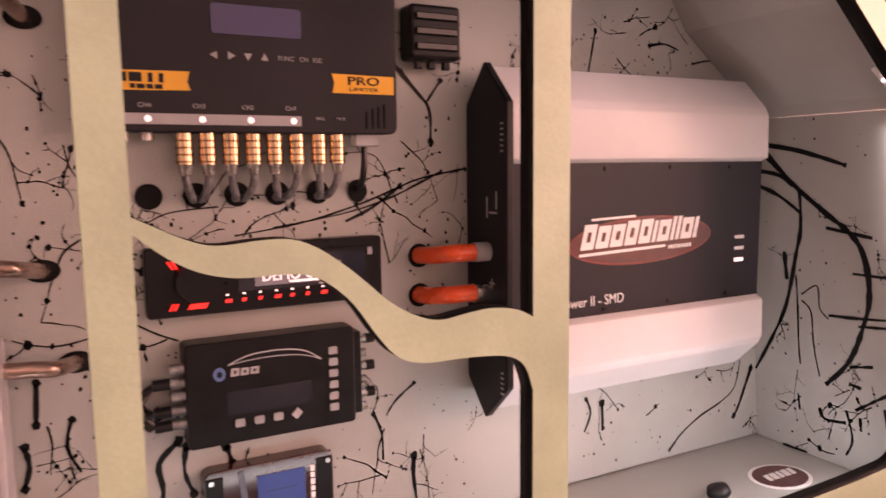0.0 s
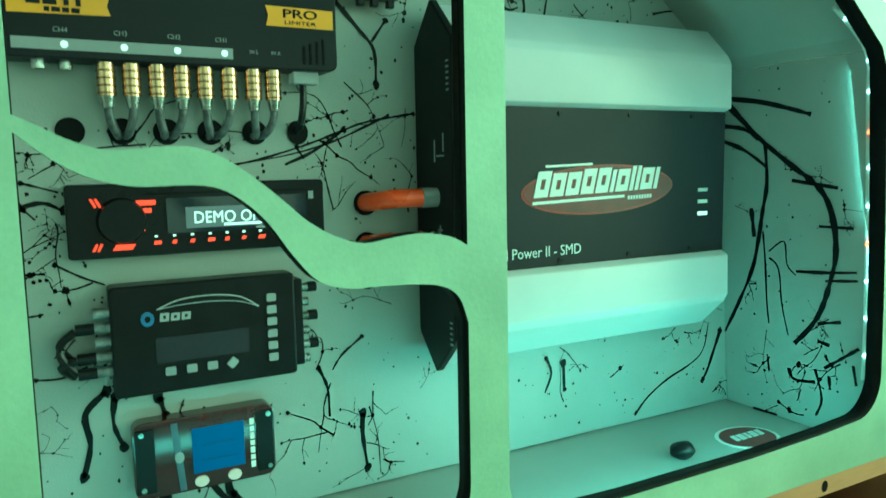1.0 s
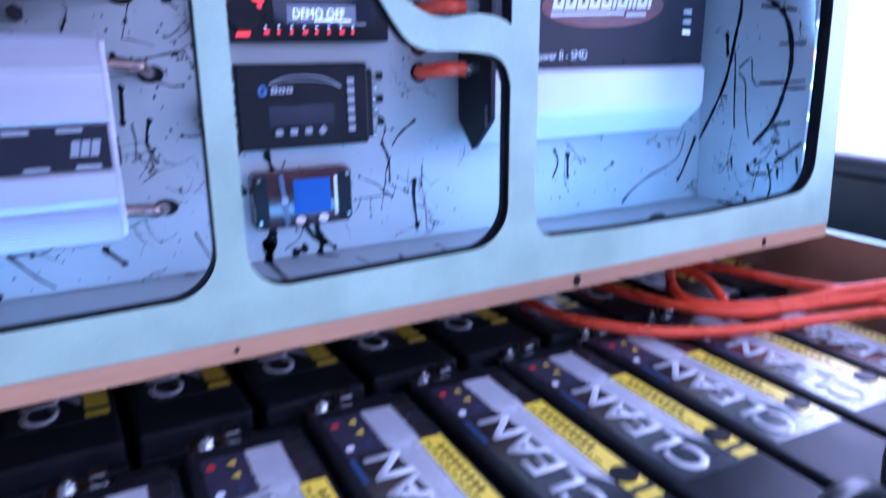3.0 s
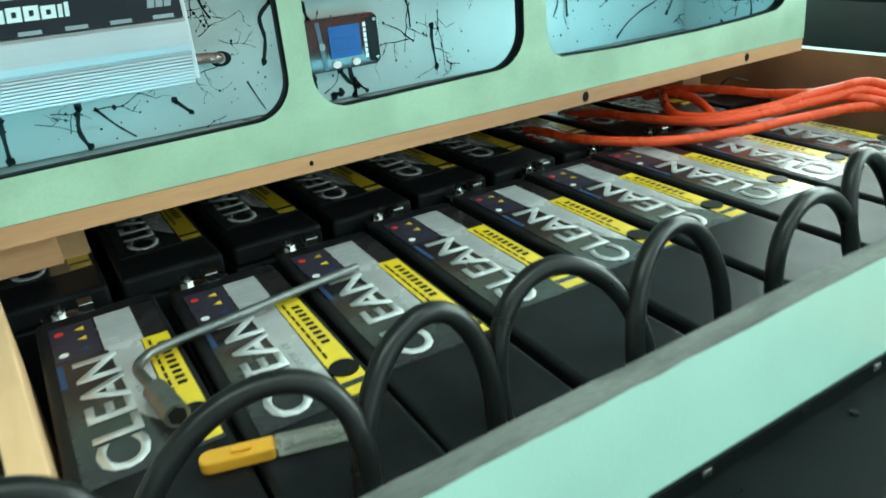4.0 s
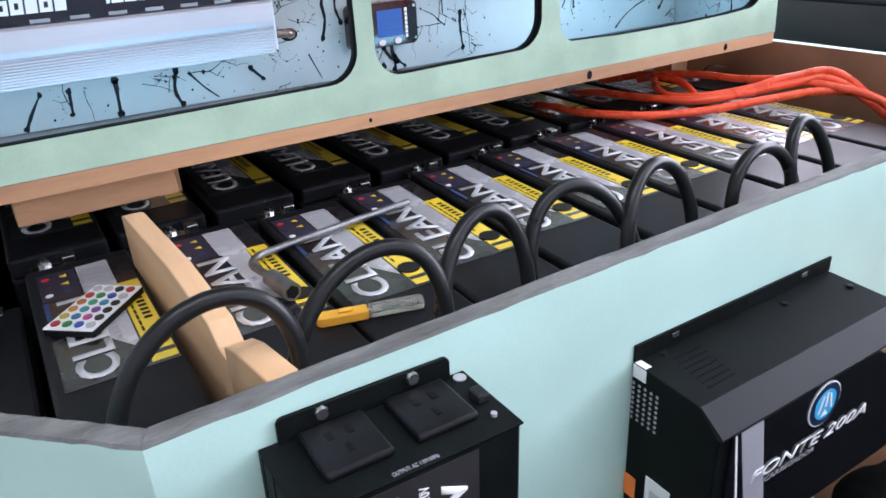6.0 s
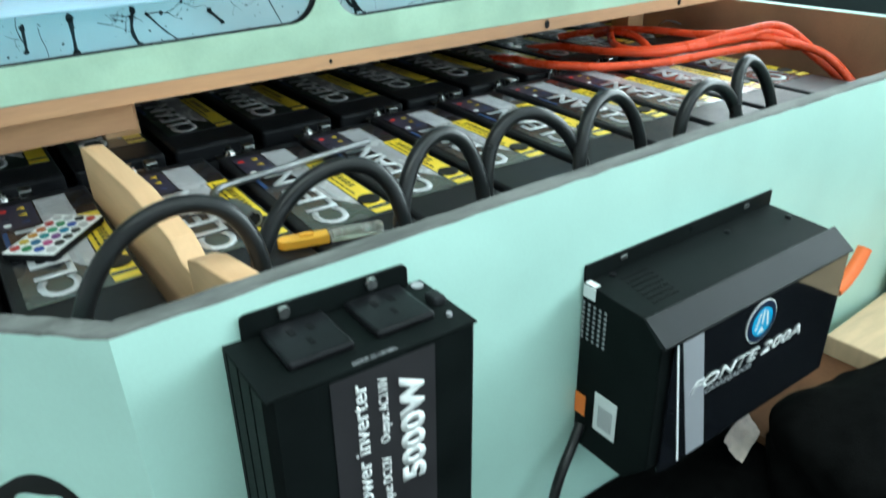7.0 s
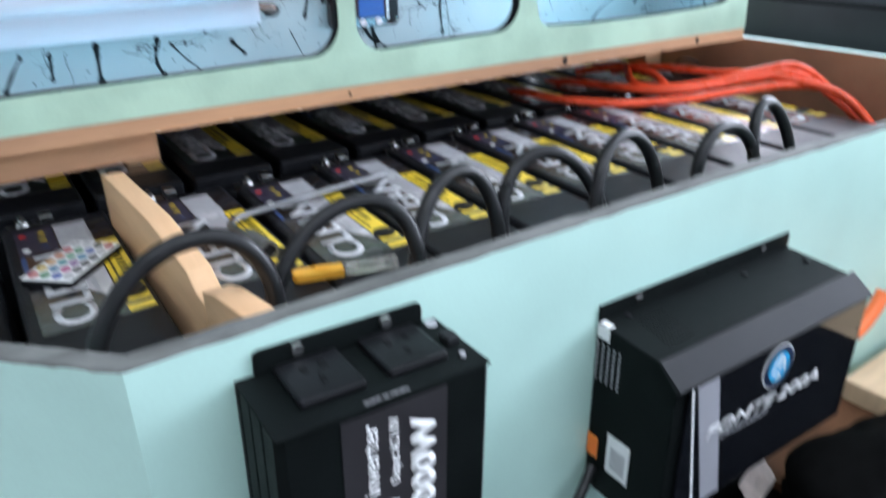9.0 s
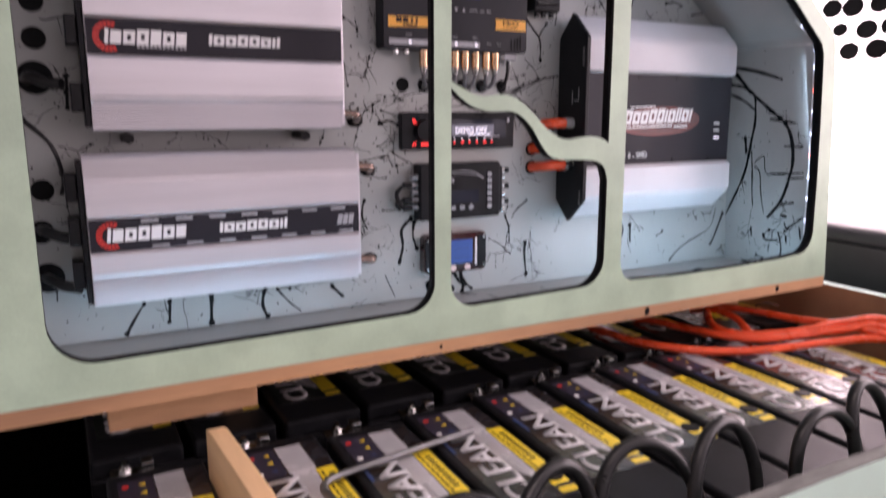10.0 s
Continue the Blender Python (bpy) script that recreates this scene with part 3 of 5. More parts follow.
for pts, w in strokes:
    ribbon(ink, pts, w, WALL, 0.6)
    blot(ink, *pts[0], w * 0.9, WALL)
    if w > 0.003:
        blot(ink, *pts[-1], w * 0.8, WALL)
for x0, x1, z0, z1, n in ((0.04, 0.33, 0.30, 0.42, 12), (0.24, 0.34, 0.45, 0.74, 12), (0.03, 0.25, 0.56, 0.60, 12), (0.02, 0.08, 0.42, 0.58, 8), (0.40, 0.70, 0.30, 0.40, 9), (-0.38, 0.02, 0.297, 0.335, 7), (-0.04, 0.03, 0.34, 0.7, 16), (-0.41, -0.35, 0.32, 0.7, 12), (-0.34, -0.05, 0.513, 0.53, 6), (0.37, 0.6, 0.70, 0.76, 16), (0.655, 0.69, 0.4, 0.70, 4)):
    for _ in range(n):
        splash(ink, random.uniform(x0, x1), random.uniform(z0, z1), random.uniform(0, 6.28), random.uniform(0.02, 0.055), random.uniform(0.0007, 0.0018), WALL)
    for _ in range(n * 5):
        blot(ink, random.uniform(x0, x1), random.uniform(z0, z1), random.choice((0.0005, 0.0007, 0.0009, 0.0014)), WALL)
# round cable hole, drawn as a blot
blot(ink, 0.0995, 0.3085, 0.0085, WALL)
CABINET_FLOOR = Matrix.Translation((0, 0, 0.2911))
# dark streaks drawn flat on the cabinet floor
for pts, w in (([(0.0995, 0.570), (0.099, 0.545), (0.098, 0.515), (0.102, 0.470)], 0.0050), ([(0.154, 0.568), (0.169, 0.550)], 0.0060), ([(0.183, 0.541), (0.187, 0.515)], 0.0036), ([(0.226, 0.526), (0.221, 0.490)], 0.0044), ([(0.279, 0.542), (0.279, 0.505), (0.285, 0.480)], 0.0040), ([(0.016, 0.570), (0.025, 0.560)], 0.0040)):
    ribbon(ink, pts, w, CABINET_FLOOR, 0.6)
tagged(part("ink_splash", ink, INK, cab, "thrown black ink streaks and blots, with flat dark wires and a hole"), kind="stuff")

# axes of the slanting side board: first the depth, then the height
lean = (0.695 - 0.724) / (0.664 - 0.2915)
SIDE = Matrix(((0, lean, -1, 0.7233 - lean * 0.2915), (1, 0, 0, 0), (0, 1, 0, 0), (0, 0, 0, 1)))
ink = bmesh.new()
for pts, w in [
    ([(0.566, 0.637), (0.522, 0.630), (0.488, 0.621), (0.460, 0.612)], 0.0056), ([(0.559, 0.631), (0.537, 0.609), (0.512, 0.586), (0.482, 0.563), (0.457, 0.545), (0.444, 0.528), (0.437, 0.503), (0.436, 0.475), (0.441, 0.452), (0.450, 0.423), (0.462, 0.401), (0.482, 0.378)], 0.0066),
    ([(0.566, 0.607), (0.537, 0.602), (0.514, 0.587)], 0.0056), ([(0.566, 0.591), (0.538, 0.580), (0.511, 0.562)], 0.0052),
    ([(0.512, 0.586), (0.511, 0.545), (0.517, 0.515), (0.523, 0.484), (0.531, 0.453), (0.548, 0.416), (0.5705, 0.374)], 0.0050),
    ([(0.531, 0.518), (0.528, 0.487)], 0.0064), ([(0.517, 0.494), (0.515, 0.460), (0.514, 0.416), (0.512, 0.394)], 0.0026), ([(0.510, 0.473), (0.492, 0.485), (0.489, 0.461), (0.479, 0.451)], 0.0020),
    ([(0.510, 0.466), (0.499, 0.455), (0.496, 0.418), (0.489, 0.385)], 0.0020), ([(0.479, 0.455), (0.450, 0.457), (0.415, 0.461)], 0.0036), ([(0.447, 0.449), (0.414, 0.453)], 0.0030), ([(0.453, 0.503), (0.418, 0.503)], 0.0034),
    ([(0.482, 0.548), (0.433, 0.541)], 0.0040), ([(0.456, 0.404), (0.431, 0.410)], 0.0036), ([(0.456, 0.386), (0.443, 0.384)], 0.0050), ([(0.413, 0.387), (0.431, 0.373), (0.449, 0.359)], 0.0036), ([(0.489, 0.350), (0.483, 0.339), (0.459, 0.342)], 0.0044),
    ([(0.459, 0.356), (0.452, 0.326), (0.459, 0.306)], 0.0030), ([(0.515, 0.359), (0.513, 0.340)], 0.0026), ([(0.535, 0.292), (0.504, 0.293)], 0.0040), ([(0.419, 0.369), (0.416, 0.349)], 0.0034), ([(0.444, 0.352), (0.443, 0.338)], 0.0034),
]:
    ribbon(ink, pts, w, SIDE, 0.75)
for _ in range(11):
    splash(ink, random.uniform(0.42, 0.52), random.uniform(0.30, 0.40), random.uniform(0, 6.28), random.uniform(0.02, 0.05), random.uniform(0.0008, 0.002), SIDE)
for _ in range(6):
    splash(ink, random.uniform(0.42, 0.56), random.uniform(0.40, 0.66), random.uniform(0, 6.28), random.uniform(0.015, 0.03), random.uniform(0.0008, 0.0016), SIDE)
for _ in range(60):
    blot(ink, random.uniform(0.41, 0.57), random.uniform(0.30, 0.68), random.choice((0.0005, 0.0008, 0.0013)), SIDE)
tagged(part("ink_splash", ink, INK, cab, "branching black ink strokes"), kind="stuff")


# ---- batteries ----
def battery(m, y0=0.130, spot=True):
    b = thing("battery", "long black sealed battery with a silver and yellow label", "battery", "batteries in the box", m=m)
    W, L = 0.0955, 0.392
    z0 = FLOOR + 0.003 - 0.200
    body = box(0, W, 0.0, 0.372, z0, -0.022, 0.003)
    part("case", body, CASE, b)
    part("lid", box(0.001, W - 0.001, 0.001, 0.371, -0.0215, 0, 0.004, 3), CASE, b)
    part("terminal_ledge", box(0.002, W - 0.002, 0.3725, L + 0.012, z0, -0.030, 0.003), CASE, b)
    part("terminal_cover", box(0.052, 0.092, 0.374, L + 0.010, -0.0295, -0.012, 0.004), CASE, b)
    part("seam", box(-0.0005, W + 0.0005, 0.03, 0.34, -0.0225, -0.0205), BLACK, b)
    lab = part("label", box(0.010, 0.090, y0, y0 + 0.222, 0.0001, 0.0006), LABEL, b)
    part("barcode_field", box(0.044, 0.072, y0 + 0.158, y0 + 0.2215, 0.0007, 0.0009), SILVER_PRINT, lab)
    bars = bmesh.new()
    yy = y0 + 0.163
    for i in range(16):
        w = (0.0016, 0.0009, 0.0022)[i % 3]
        box(0.047, 0.069, yy, yy + w, 0.00091, 0.00105, bm=bars)
        yy += w + 0.0016
    tagged(part("barcode", bars, GREY_PRINT, lab), kind="stuff")
    part("yellow_field", box(0.070, 0.0895, y0 + 0.004, y0 + 0.158, 0.0007, 0.0009), YELLOW, lab)
    small = bmesh.new()
    for i in range(9):
        box(0.0735, 0.0755, y0 + 0.055 + i * 0.011, y0 + 0.0635 + i * 0.011, 0.00091, 0.00105, bm=small)
        box(0.079, 0.0855, y0 + 0.075 + i * 0.008, y0 + 0.0795 + i * 0.008, 0.00091, 0.00105, bm=small)
    tagged(part("small_print", small, BLACK, lab), kind="stuff")
    if spot:
        part("vent_spot", moved(disc(0.0105, 0.0105, 28, 0.0012), pose(0.0795, y0 + 0.036, 0.0009)), BLACK, lab)
    part("gap_mark", box(0.0702, 0.0893, y0 + 0.014, y0 + 0.020, 0.00091, 0.00105), LABEL, lab)
    sw = prism([(0.050, y0 + 0.06), (0.068, y0 + 0.03), (0.0695, y0 + 0.158), (0.046, y0 + 0.158)], "z", 0.0007, 0.00085)
    part("silver_swoosh", sw, SILVER_PRINT, lab)
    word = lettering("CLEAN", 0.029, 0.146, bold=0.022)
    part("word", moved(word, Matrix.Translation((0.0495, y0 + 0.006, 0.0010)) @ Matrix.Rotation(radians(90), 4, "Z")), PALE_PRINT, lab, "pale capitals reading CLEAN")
    part("line_print", moved(slanted_bars([0.004, 0.003, 0.005, 0.004, 0.004, 0.003, -0.003, 0.005, 0.004], 0.0042, 0.0012, 0), Matrix.Translation((0.0585, y0 + 0.05, 0.0010)) @ Matrix.Rotation(radians(90), 4, "Z")), GREY_PRINT, lab)
    part("sign_field", box(0.0105, 0.0425, y0 + 0.160, y0 + 0.221, 0.0007, 0.0008), PURPLE, lab)
    for i in range(3):
        part("round_sign", moved(disc(0.0034, 0.0034, 16), pose(0.017, y0 + 0.170 + i * 0.019, 0.0009)), (WHITE_PRINT, PURPLE, RED_PRINT)[i], lab)
        part("triangle_sign", moved(prism([(-0.0036, -0.003), (0.0036, -0.003), (0, 0.0036)], "z", 0, 0.0003), pose(0.032, y0 + 0.172 + i * 0.018, 0.0009, 0, 0, 90)), (BLUE, YELLOW, YELLOW)[i], lab)
    part("blue_tab", box(0.0105, 0.0145, y0 + 0.120, y0 + 0.156, 0.0007, 0.0009), BLUE, lab)
    # bolted lead terminals on the low ledge
    part("terminal", rod((0.026, 0.388, -0.031), (0.026, 0.388, -0.010), 0.008, 20), LEAD, b)
    br = box(0.006, 0.048, 0.377, 0.399, -0.0105, -0.0075, 0.0006)
    rod((0.020, 0.388, -0.0075), (0.020, 0.388, -0.001), 0.0062, 6, bm=br)
    rod((0.020, 0.388, -0.001), (0.020, 0.388, 0.004), 0.0032, 12, bm=br)
    box(0.036, 0.048, 0.381, 0.396, -0.0076, 0.002, 0.0008, bm=br)
    part("terminal_bracket", br, STEEL, b, "bolted shiny terminal bracket")
    return b


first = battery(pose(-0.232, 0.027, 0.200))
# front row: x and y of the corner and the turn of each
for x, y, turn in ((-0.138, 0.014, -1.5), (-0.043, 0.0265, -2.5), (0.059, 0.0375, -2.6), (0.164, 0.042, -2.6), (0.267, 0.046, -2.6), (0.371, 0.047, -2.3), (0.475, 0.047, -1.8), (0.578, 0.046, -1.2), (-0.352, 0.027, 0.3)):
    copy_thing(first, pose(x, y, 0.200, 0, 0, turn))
dark = thing("battery", "unlabelled black battery in the shaded corner", "battery", "batteries in the box")
part("case", box(-0.462, -0.362, 0.150, 0.398, FLOOR + 0.003, 0.150, 0.003), CASE, dark)
part("lid", box(-0.461, -0.363, 0.151, 0.397, 0.1505, 0.170, 0.004), CASE, dark)
br = box(-0.420, -0.378, 0.377, 0.395, 0.171, 0.174, 0.0006)
rod((-0.402, 0.386, 0.174), (-0.402, 0.386, 0.182), 0.006, 6, bm=br)
part("terminal_bracket", br, STEEL, dark)
shade = thing("cable_bundle", "bundle of black cables packed in the shaded corner", "cable")
for k in range(5):
    part("cable", tube([(-0.545 + k * 0.016, 0.75, 0.19), (-0.540 + k * 0.016, 0.52, 0.20 + 0.01 * (k % 2)), (-0.530 + k * 0.013, 0.36, 0.195), (-0.505 + k * 0.009, 0.26, 0.15 - k * 0.01), (-0.490 + k * 0.008, 0.24, 0.05)], 0.0085, 10, 8), RUBBER, shade, smooth=True)
random.seed(5)
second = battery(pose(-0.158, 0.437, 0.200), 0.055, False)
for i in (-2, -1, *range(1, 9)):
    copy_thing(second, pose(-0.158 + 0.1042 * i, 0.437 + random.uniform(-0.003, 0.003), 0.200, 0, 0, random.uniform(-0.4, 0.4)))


# ---- amplifier with the round-shouldered white body ----
def put(name, bm, m, mat, parent, label="", smooth=False):
    return part(name, moved(bm, m), mat, parent, label, smooth)


amp = thing("amplifier", "white metal car amplifier with a dark face panel", "amplifier")
AX0, AX1 = 0.3255, 0.648
prof = [(0.5715, 0.424), (0.5715, 0.668), (0.549, 0.700), (0.543, 0.701), (0.516, 0.672), (0.512, 0.664), (0.511, 0.621), (0.5205, 0.617), (0.5205, 0.479), (0.511, 0.474), (0.510, 0.434), (0.514, 0.426), (0.543, 0.398), (0.549, 0.398)]
part("body", prism(prof, "x", AX0 + 0.008, AX1, 0.0012), ALU, amp, smooth=True)
part("face_panel", box(AX0 + 0.009, AX1 - 0.001, 0.5180, 0.5207, 0.4785, 0.6175), FACE, amp, "dark printed face panel")
cap = [(0.5715, 0.424), (0.5715, 0.670), (0.541, 0.704), (0.505, 0.668), (0.505, 0.428), (0.541, 0.393)]
plate = part("end_plate", prism(cap, "x", AX0, AX0 + 0.0075, 0.0015), BLACK, amp, "black pointed end plate with power terminals")
for z in (0.543, 0.508, 0.480):
    put("terminal", rod((AX0 - 0.014, 0.536, z), (AX0, 0.536, z), 0.0085, 18), Matrix.Identity(4), SMOKE if z > 0.52 else STEEL, plate)
ticks = bmesh.new()
for z0, n in ((0.650, 6), (0.440, 5)):
    for i in range(n):
        box(AX0 - 0.0005, AX0 + 0.0002, 0.510, 0.514, z0 - i * 0.0045, z0 - i * 0.0045 + 0.0016, bm=ticks)
box(AX0 - 0.0005, AX0 + 0.0002, 0.520, 0.5215, 0.580, 0.595, bm=ticks)
box(AX0 - 0.0005, AX0 + 0.0002, 0.520, 0.532, 0.576, 0.5775, bm=ticks)
box(AX0 - 0.0005, AX0 + 0.0002, 0.535, 0.5365, 0.572, 0.590, bm=ticks)
box(AX0 - 0.0005, AX0 + 0.0002, 0.524, 0.532, 0.5155, 0.517, bm=ticks)
box(AX0 - 0.0005, AX0 + 0.0002, 0.5273, 0.5287, 0.5125, 0.520, bm=ticks)
part("mark", ticks, GREY_PRINT, plate)
FY = 0.5178
put("emblem_rim", disc(0.0885, 0.0225), on_front(0.487, FY + 0.0003, 0.5450, radians(1.5)), surf("brick_red_print", (0.30, 0.03, 0.02), 0.4, var=0.2, scale=30, bump=0.0), amp)
put("emblem", disc(0.0865, 0.0205), on_front(0.487, FY, 0.5450, radians(1.5)), surf("dark_red_print", (0.150, 0.016, 0.012), 0.4, var=0.25, scale=25, bump=0.0), amp, "dark red oval emblem")
tagged(put("mark", logo_shapes("OOOOOIOIIOI", 0.0225, 0.0022, 0.28, width=0.143), on_front(0.411, FY - 0.0005, 0.5395, radians(1.8)), WHITE_PRINT, amp, "white slanted maker's mark"), kind="stuff")
put("underline", box(0, 0.104, 0, 0.0026, 0, 0.0004), on_front(0.410, FY - 0.0005, 0.5335, radians(1.8)), WHITE_PRINT, amp)
put("underline", box(0, 0.052, 0, 0.0020, 0, 0.0004), on_front(0.424, FY - 0.0005, 0.5655, radians(1.8)), WHITE_PRINT, amp)
put("small_mark", slanted_bars([0.0022] * 9, 0.0036, 0.0012, 0.1), on_front(0.518, FY - 0.0005, 0.5345, radians(1.8)), WHITE_PRINT, amp)
put("lettering", lettering("d Power II - SMD", 0.0092, 0.084), on_front(0.379, FY - 0.0005, 0.4875, radians(0.5)), WHITE_PRINT, amp, "white letters reading Power II - SMD")
for i, z in enumerate((0.5390, 0.5275, 0.5155)):
    put("indicator", box(0, 0.013, 0, 0.0035, 0, 0.0005), on_front(0.610, FY - 0.0003, z), WHITE_GLOW if i == 2 else WHITE_PRINT, amp)
for x in (0.44, 0.52, 0.60):
    for z in (0.6125, 0.4835):
        part("screw", rod((x, 0.5185, z), (x, 0.5165, z), 0.0022, 12), BLACK, amp)

# power leads into the amplifier, out of holes in the back board
for z in (0.543, 0.508, 0.480):
    lead = thing("power_lead", "thick red power lead plugged into a black amplifier end plate", "cable", "power leads")
    part("sheath", tube([(0.277, BW + 0.004, z - 0.004), (0.279, 0.552, z - 0.002), (0.290, 0.538, z), (0.312, 0.536, z)], 0.0075, 14, 8), RED_CABLE, lead, smooth=True)
    put("hole", disc(0.0105, 0.0105, 24, 0.0006), on_front(0.277, BW - 0.0008, z - 0.004), BLACK_EDGE, lead)


# ---- two ribbed silver amplifiers ----
def ribbed(name_label, x0, x1, z0, z1, s0, s1, sub):
    a = thing("amplifier", name_label, "amplifier", "silver amplifiers")
    yf, yb = 0.487, 0.548
    zc = (s0 + s1) / 2
    # profile from the lower back edge over the front to the upper back edge, with fine grooves
    pr = [(yb, z0 + 0.004), (yb - 0.010, z0)]
    z = z0
    pr.append((yf + 0.013, z0))
    n = 9
    for i in range(n):
        zz = z0 + 0.002 + i * 0.0030
        pr += [(yf + 0.0085 - i * 0.0008, zz), (yf + 0.0085 - i * 0.0008, zz + 0.0018), (yf + 0.0105 - i * 0.0008, zz + 0.0022)]
    pr += [(yf + 0.001, z0 + 0.032), (yf, z0 + 0.038), (yf, s0 - 0.004), (yf + 0.002, s0 - 0.001), (yf + 0.006, s0), (yf + 0.006, s1), (yf + 0.002, s1 + 0.001), (yf, s1 + 0.004), (yf, z1 - 0.030), (yf + 0.002, z1 - 0.024), (yf + 0.012, z1 - 0.004), (yf + 0.016, z1), (yb - 0.008, z1), (yb, z1 - 0.004)]
    part("body", prism(pr, "x", x0, x1), SATIN, a, smooth=False)
    part("face_strip", box(x0 + 0.001, x1 - 0.001, yf + 0.0005, yf + 0.0065, s0 + 0.0003, s1 - 0.0003), FACE, a, "dark printed strip")
    y = yf + 0.0003
    h = (s1 - s0)
    ring = bmesh.new()
    for i in range(14):
        ang = radians(70 + i * 17)
        r0, r1 = h * 0.27, h * 0.44
        c = Vector((x0 + 0.022, y, zc))
        d1, d2 = Vector((math.cos(ang - 0.12), 0, math.sin(ang - 0.12))), Vector((math.cos(ang + 0.12), 0, math.sin(ang + 0.12)))
        vs = [ring.verts.new(c + d * r - Vector((0, k, 0))) for k in (0, 0.0004) for d, r in ((d1, r0), (d1, r1), (d2, r1), (d2, r0))]
        ring.faces.new(vs[4:])
        for k in range(4):
            ring.faces.new((vs[k], vs[(k + 1) % 4], vs[4 + (k + 1) % 4], vs[4 + k]))
    tagged(part("emblem", ring, RED_PRINT, a, "red ray emblem"), kind="stuff")
    tagged(put("mark", logo_shapes("INOONON", 0.0150, 0.0018, 0.12, width=0.080), on_front(x0 + 0.017, y, zc - h * 0.20), WHITE_PRINT, a, "white maker's mark"), kind="stuff")
    if sub:
        put("emblem_print", slanted_bars([0.003] * 12, h * 0.10, 0.0012, 0), on_front(x0 + 0.048, y, zc - h * 0.30), GREY_PRINT, a)
    tagged(put("type_mark", logo_shapes("IOOOOOII", 0.0115, 0.0016, 0.12, width=0.078), on_front(x0 + (x1 - x0) * 0.44, y, zc - h * 0.14), WHITE_PRINT, a), kind="stuff")
    if not sub:
        dash = bmesh.new()
        for i in range(7):
            xx = x0 + 0.052 + i * 0.036
            box(xx, xx + 0.018, y - 0.0003, y + 0.0002, s1 - h * 0.14, s1 - h * 0.03, bm=dash)
            box(xx + 0.010, xx + 0.028, y - 0.0003, y + 0.0002, s0 + h * 0.03, s0 + h * 0.13, bm=dash)
        tagged(part("strip_print", dash, GREY_PRINT, a), kind="stuff")
        put("window_print", slanted_bars([0.006, 0.006, 0.006], h * 0.36, 0.0012, 0.2), on_front(x1 - 0.030, y, zc - h * 0.18), GREY_PRINT, a)
    end = part("end_plate", box(x0 - 0.006, x0 - 0.0005, yf + 0.010, yb, z0 + 0.004, z1 - 0.006, 0.001), BLACK, a, "black end plate with plug blocks")
    for i in range(3):
        zz = z0 + 0.020 + i * (z1 - z0 - 0.05) / 2.4
        pb = box(x0 - 0.018, x0 - 0.0065, yf + 0.014, yb - 0.012, zz, zz + 0.030, 0.0015)
        part("plug_block", pb, BLACK, end)
        for k in range(4):
            part("contact", rod((x0 - 0.0185, yf + 0.024, zz + 0.005 + k * 0.0065), (x0 - 0.0165, yf + 0.024, zz + 0.005 + k * 0.0065), 0.0019, 8), LEAD, end)
    part("end_plate", box(x1 + 0.0005, x1 + 0.005, yf + 0.010, yb, z0 + 0.004, z1 - 0.006, 0.001), SATIN, a)
    for zz in (z0 + 0.018, z1 - 0.024):
        part("power_terminal", tube([(x1 + 0.004, 0.527, zz), (x1 + 0.022, 0.527, zz - 0.001), (x1 + 0.034, 0.530, zz - 0.003), (x1 + 0.046, BW - 0.001, zz - 0.010)], 0.0054, 12, 6), COPPER, a, "clear-sheathed copper lead", smooth=True)
        put("lead_hole", disc(0.0115, 0.008, 20, 0.0006), on_front(x1 + 0.046, BW - 0.0009, zz - 0.010), BLACK_EDGE, a)
    for xx in (x0 + 0.05, x1 - 0.05):
        part("foot", box(xx - 0.012, xx + 0.012, yb - 0.004, BW - 0.0004, z0 + 0.02, z1 - 0.02), BLACK, a)
    return a


ribbed("silver ribbed car amplifier with a dark printed strip", -0.345, -0.040, 0.351, 0.5155, 0.4125, 0.4470, False)
ribbed("silver ribbed car amplifier mounted above its twin", -0.331, -0.057, 0.540, 0.752, 0.6185, 0.6540, True)
for x in (-0.295, -0.092):
    b = tagged(finish("fixing_bolt", rod((x, BW, 0.531), (x, 0.530, 0.531), 0.0065, 6), BLACK), "black bolt in the white board between amplifiers", "bolt", "fixing bolts")
for x, z, r in ((-0.378, 0.639, 0.012), (-0.381, 0.597, 0.018), (-0.385, 0.474, 0.012), (-0.390, 0.427, 0.013), (-0.388, 0.374, 0.017), (-0.377, 0.678, 0.012)):
    part("cable_hole", moved(disc(r, r, 24, 0.0006), on_front(x, BW - 0.0009, z)), BLACK_EDGE, cab)
tagged(finish("speaker_wire", tube([(-0.420, 0.560, 0.575), (-0.395, 0.545, 0.550), (-0.372, 0.545, 0.525), (-0.363, 0.55, 0.490), (-0.366, 0.56, 0.470)], 0.0022, 8, 6), RUBBER, smooth=True), "thin black wire hanging beside silver amplifiers", "cable")
for z in (0.43, 0.375, 0.595):
    tagged(finish("speaker_wire", tube([(-0.390, BW - 0.002, z), (-0.385, 0.545, z + 0.002), (-0.372, 0.530, z - 0.004), (-0.356, 0.521, z - 0.006)], 0.006, 10, 6), RUBBER, smooth=True), "black speaker wire entering a plug block", "cable", "speaker wires")

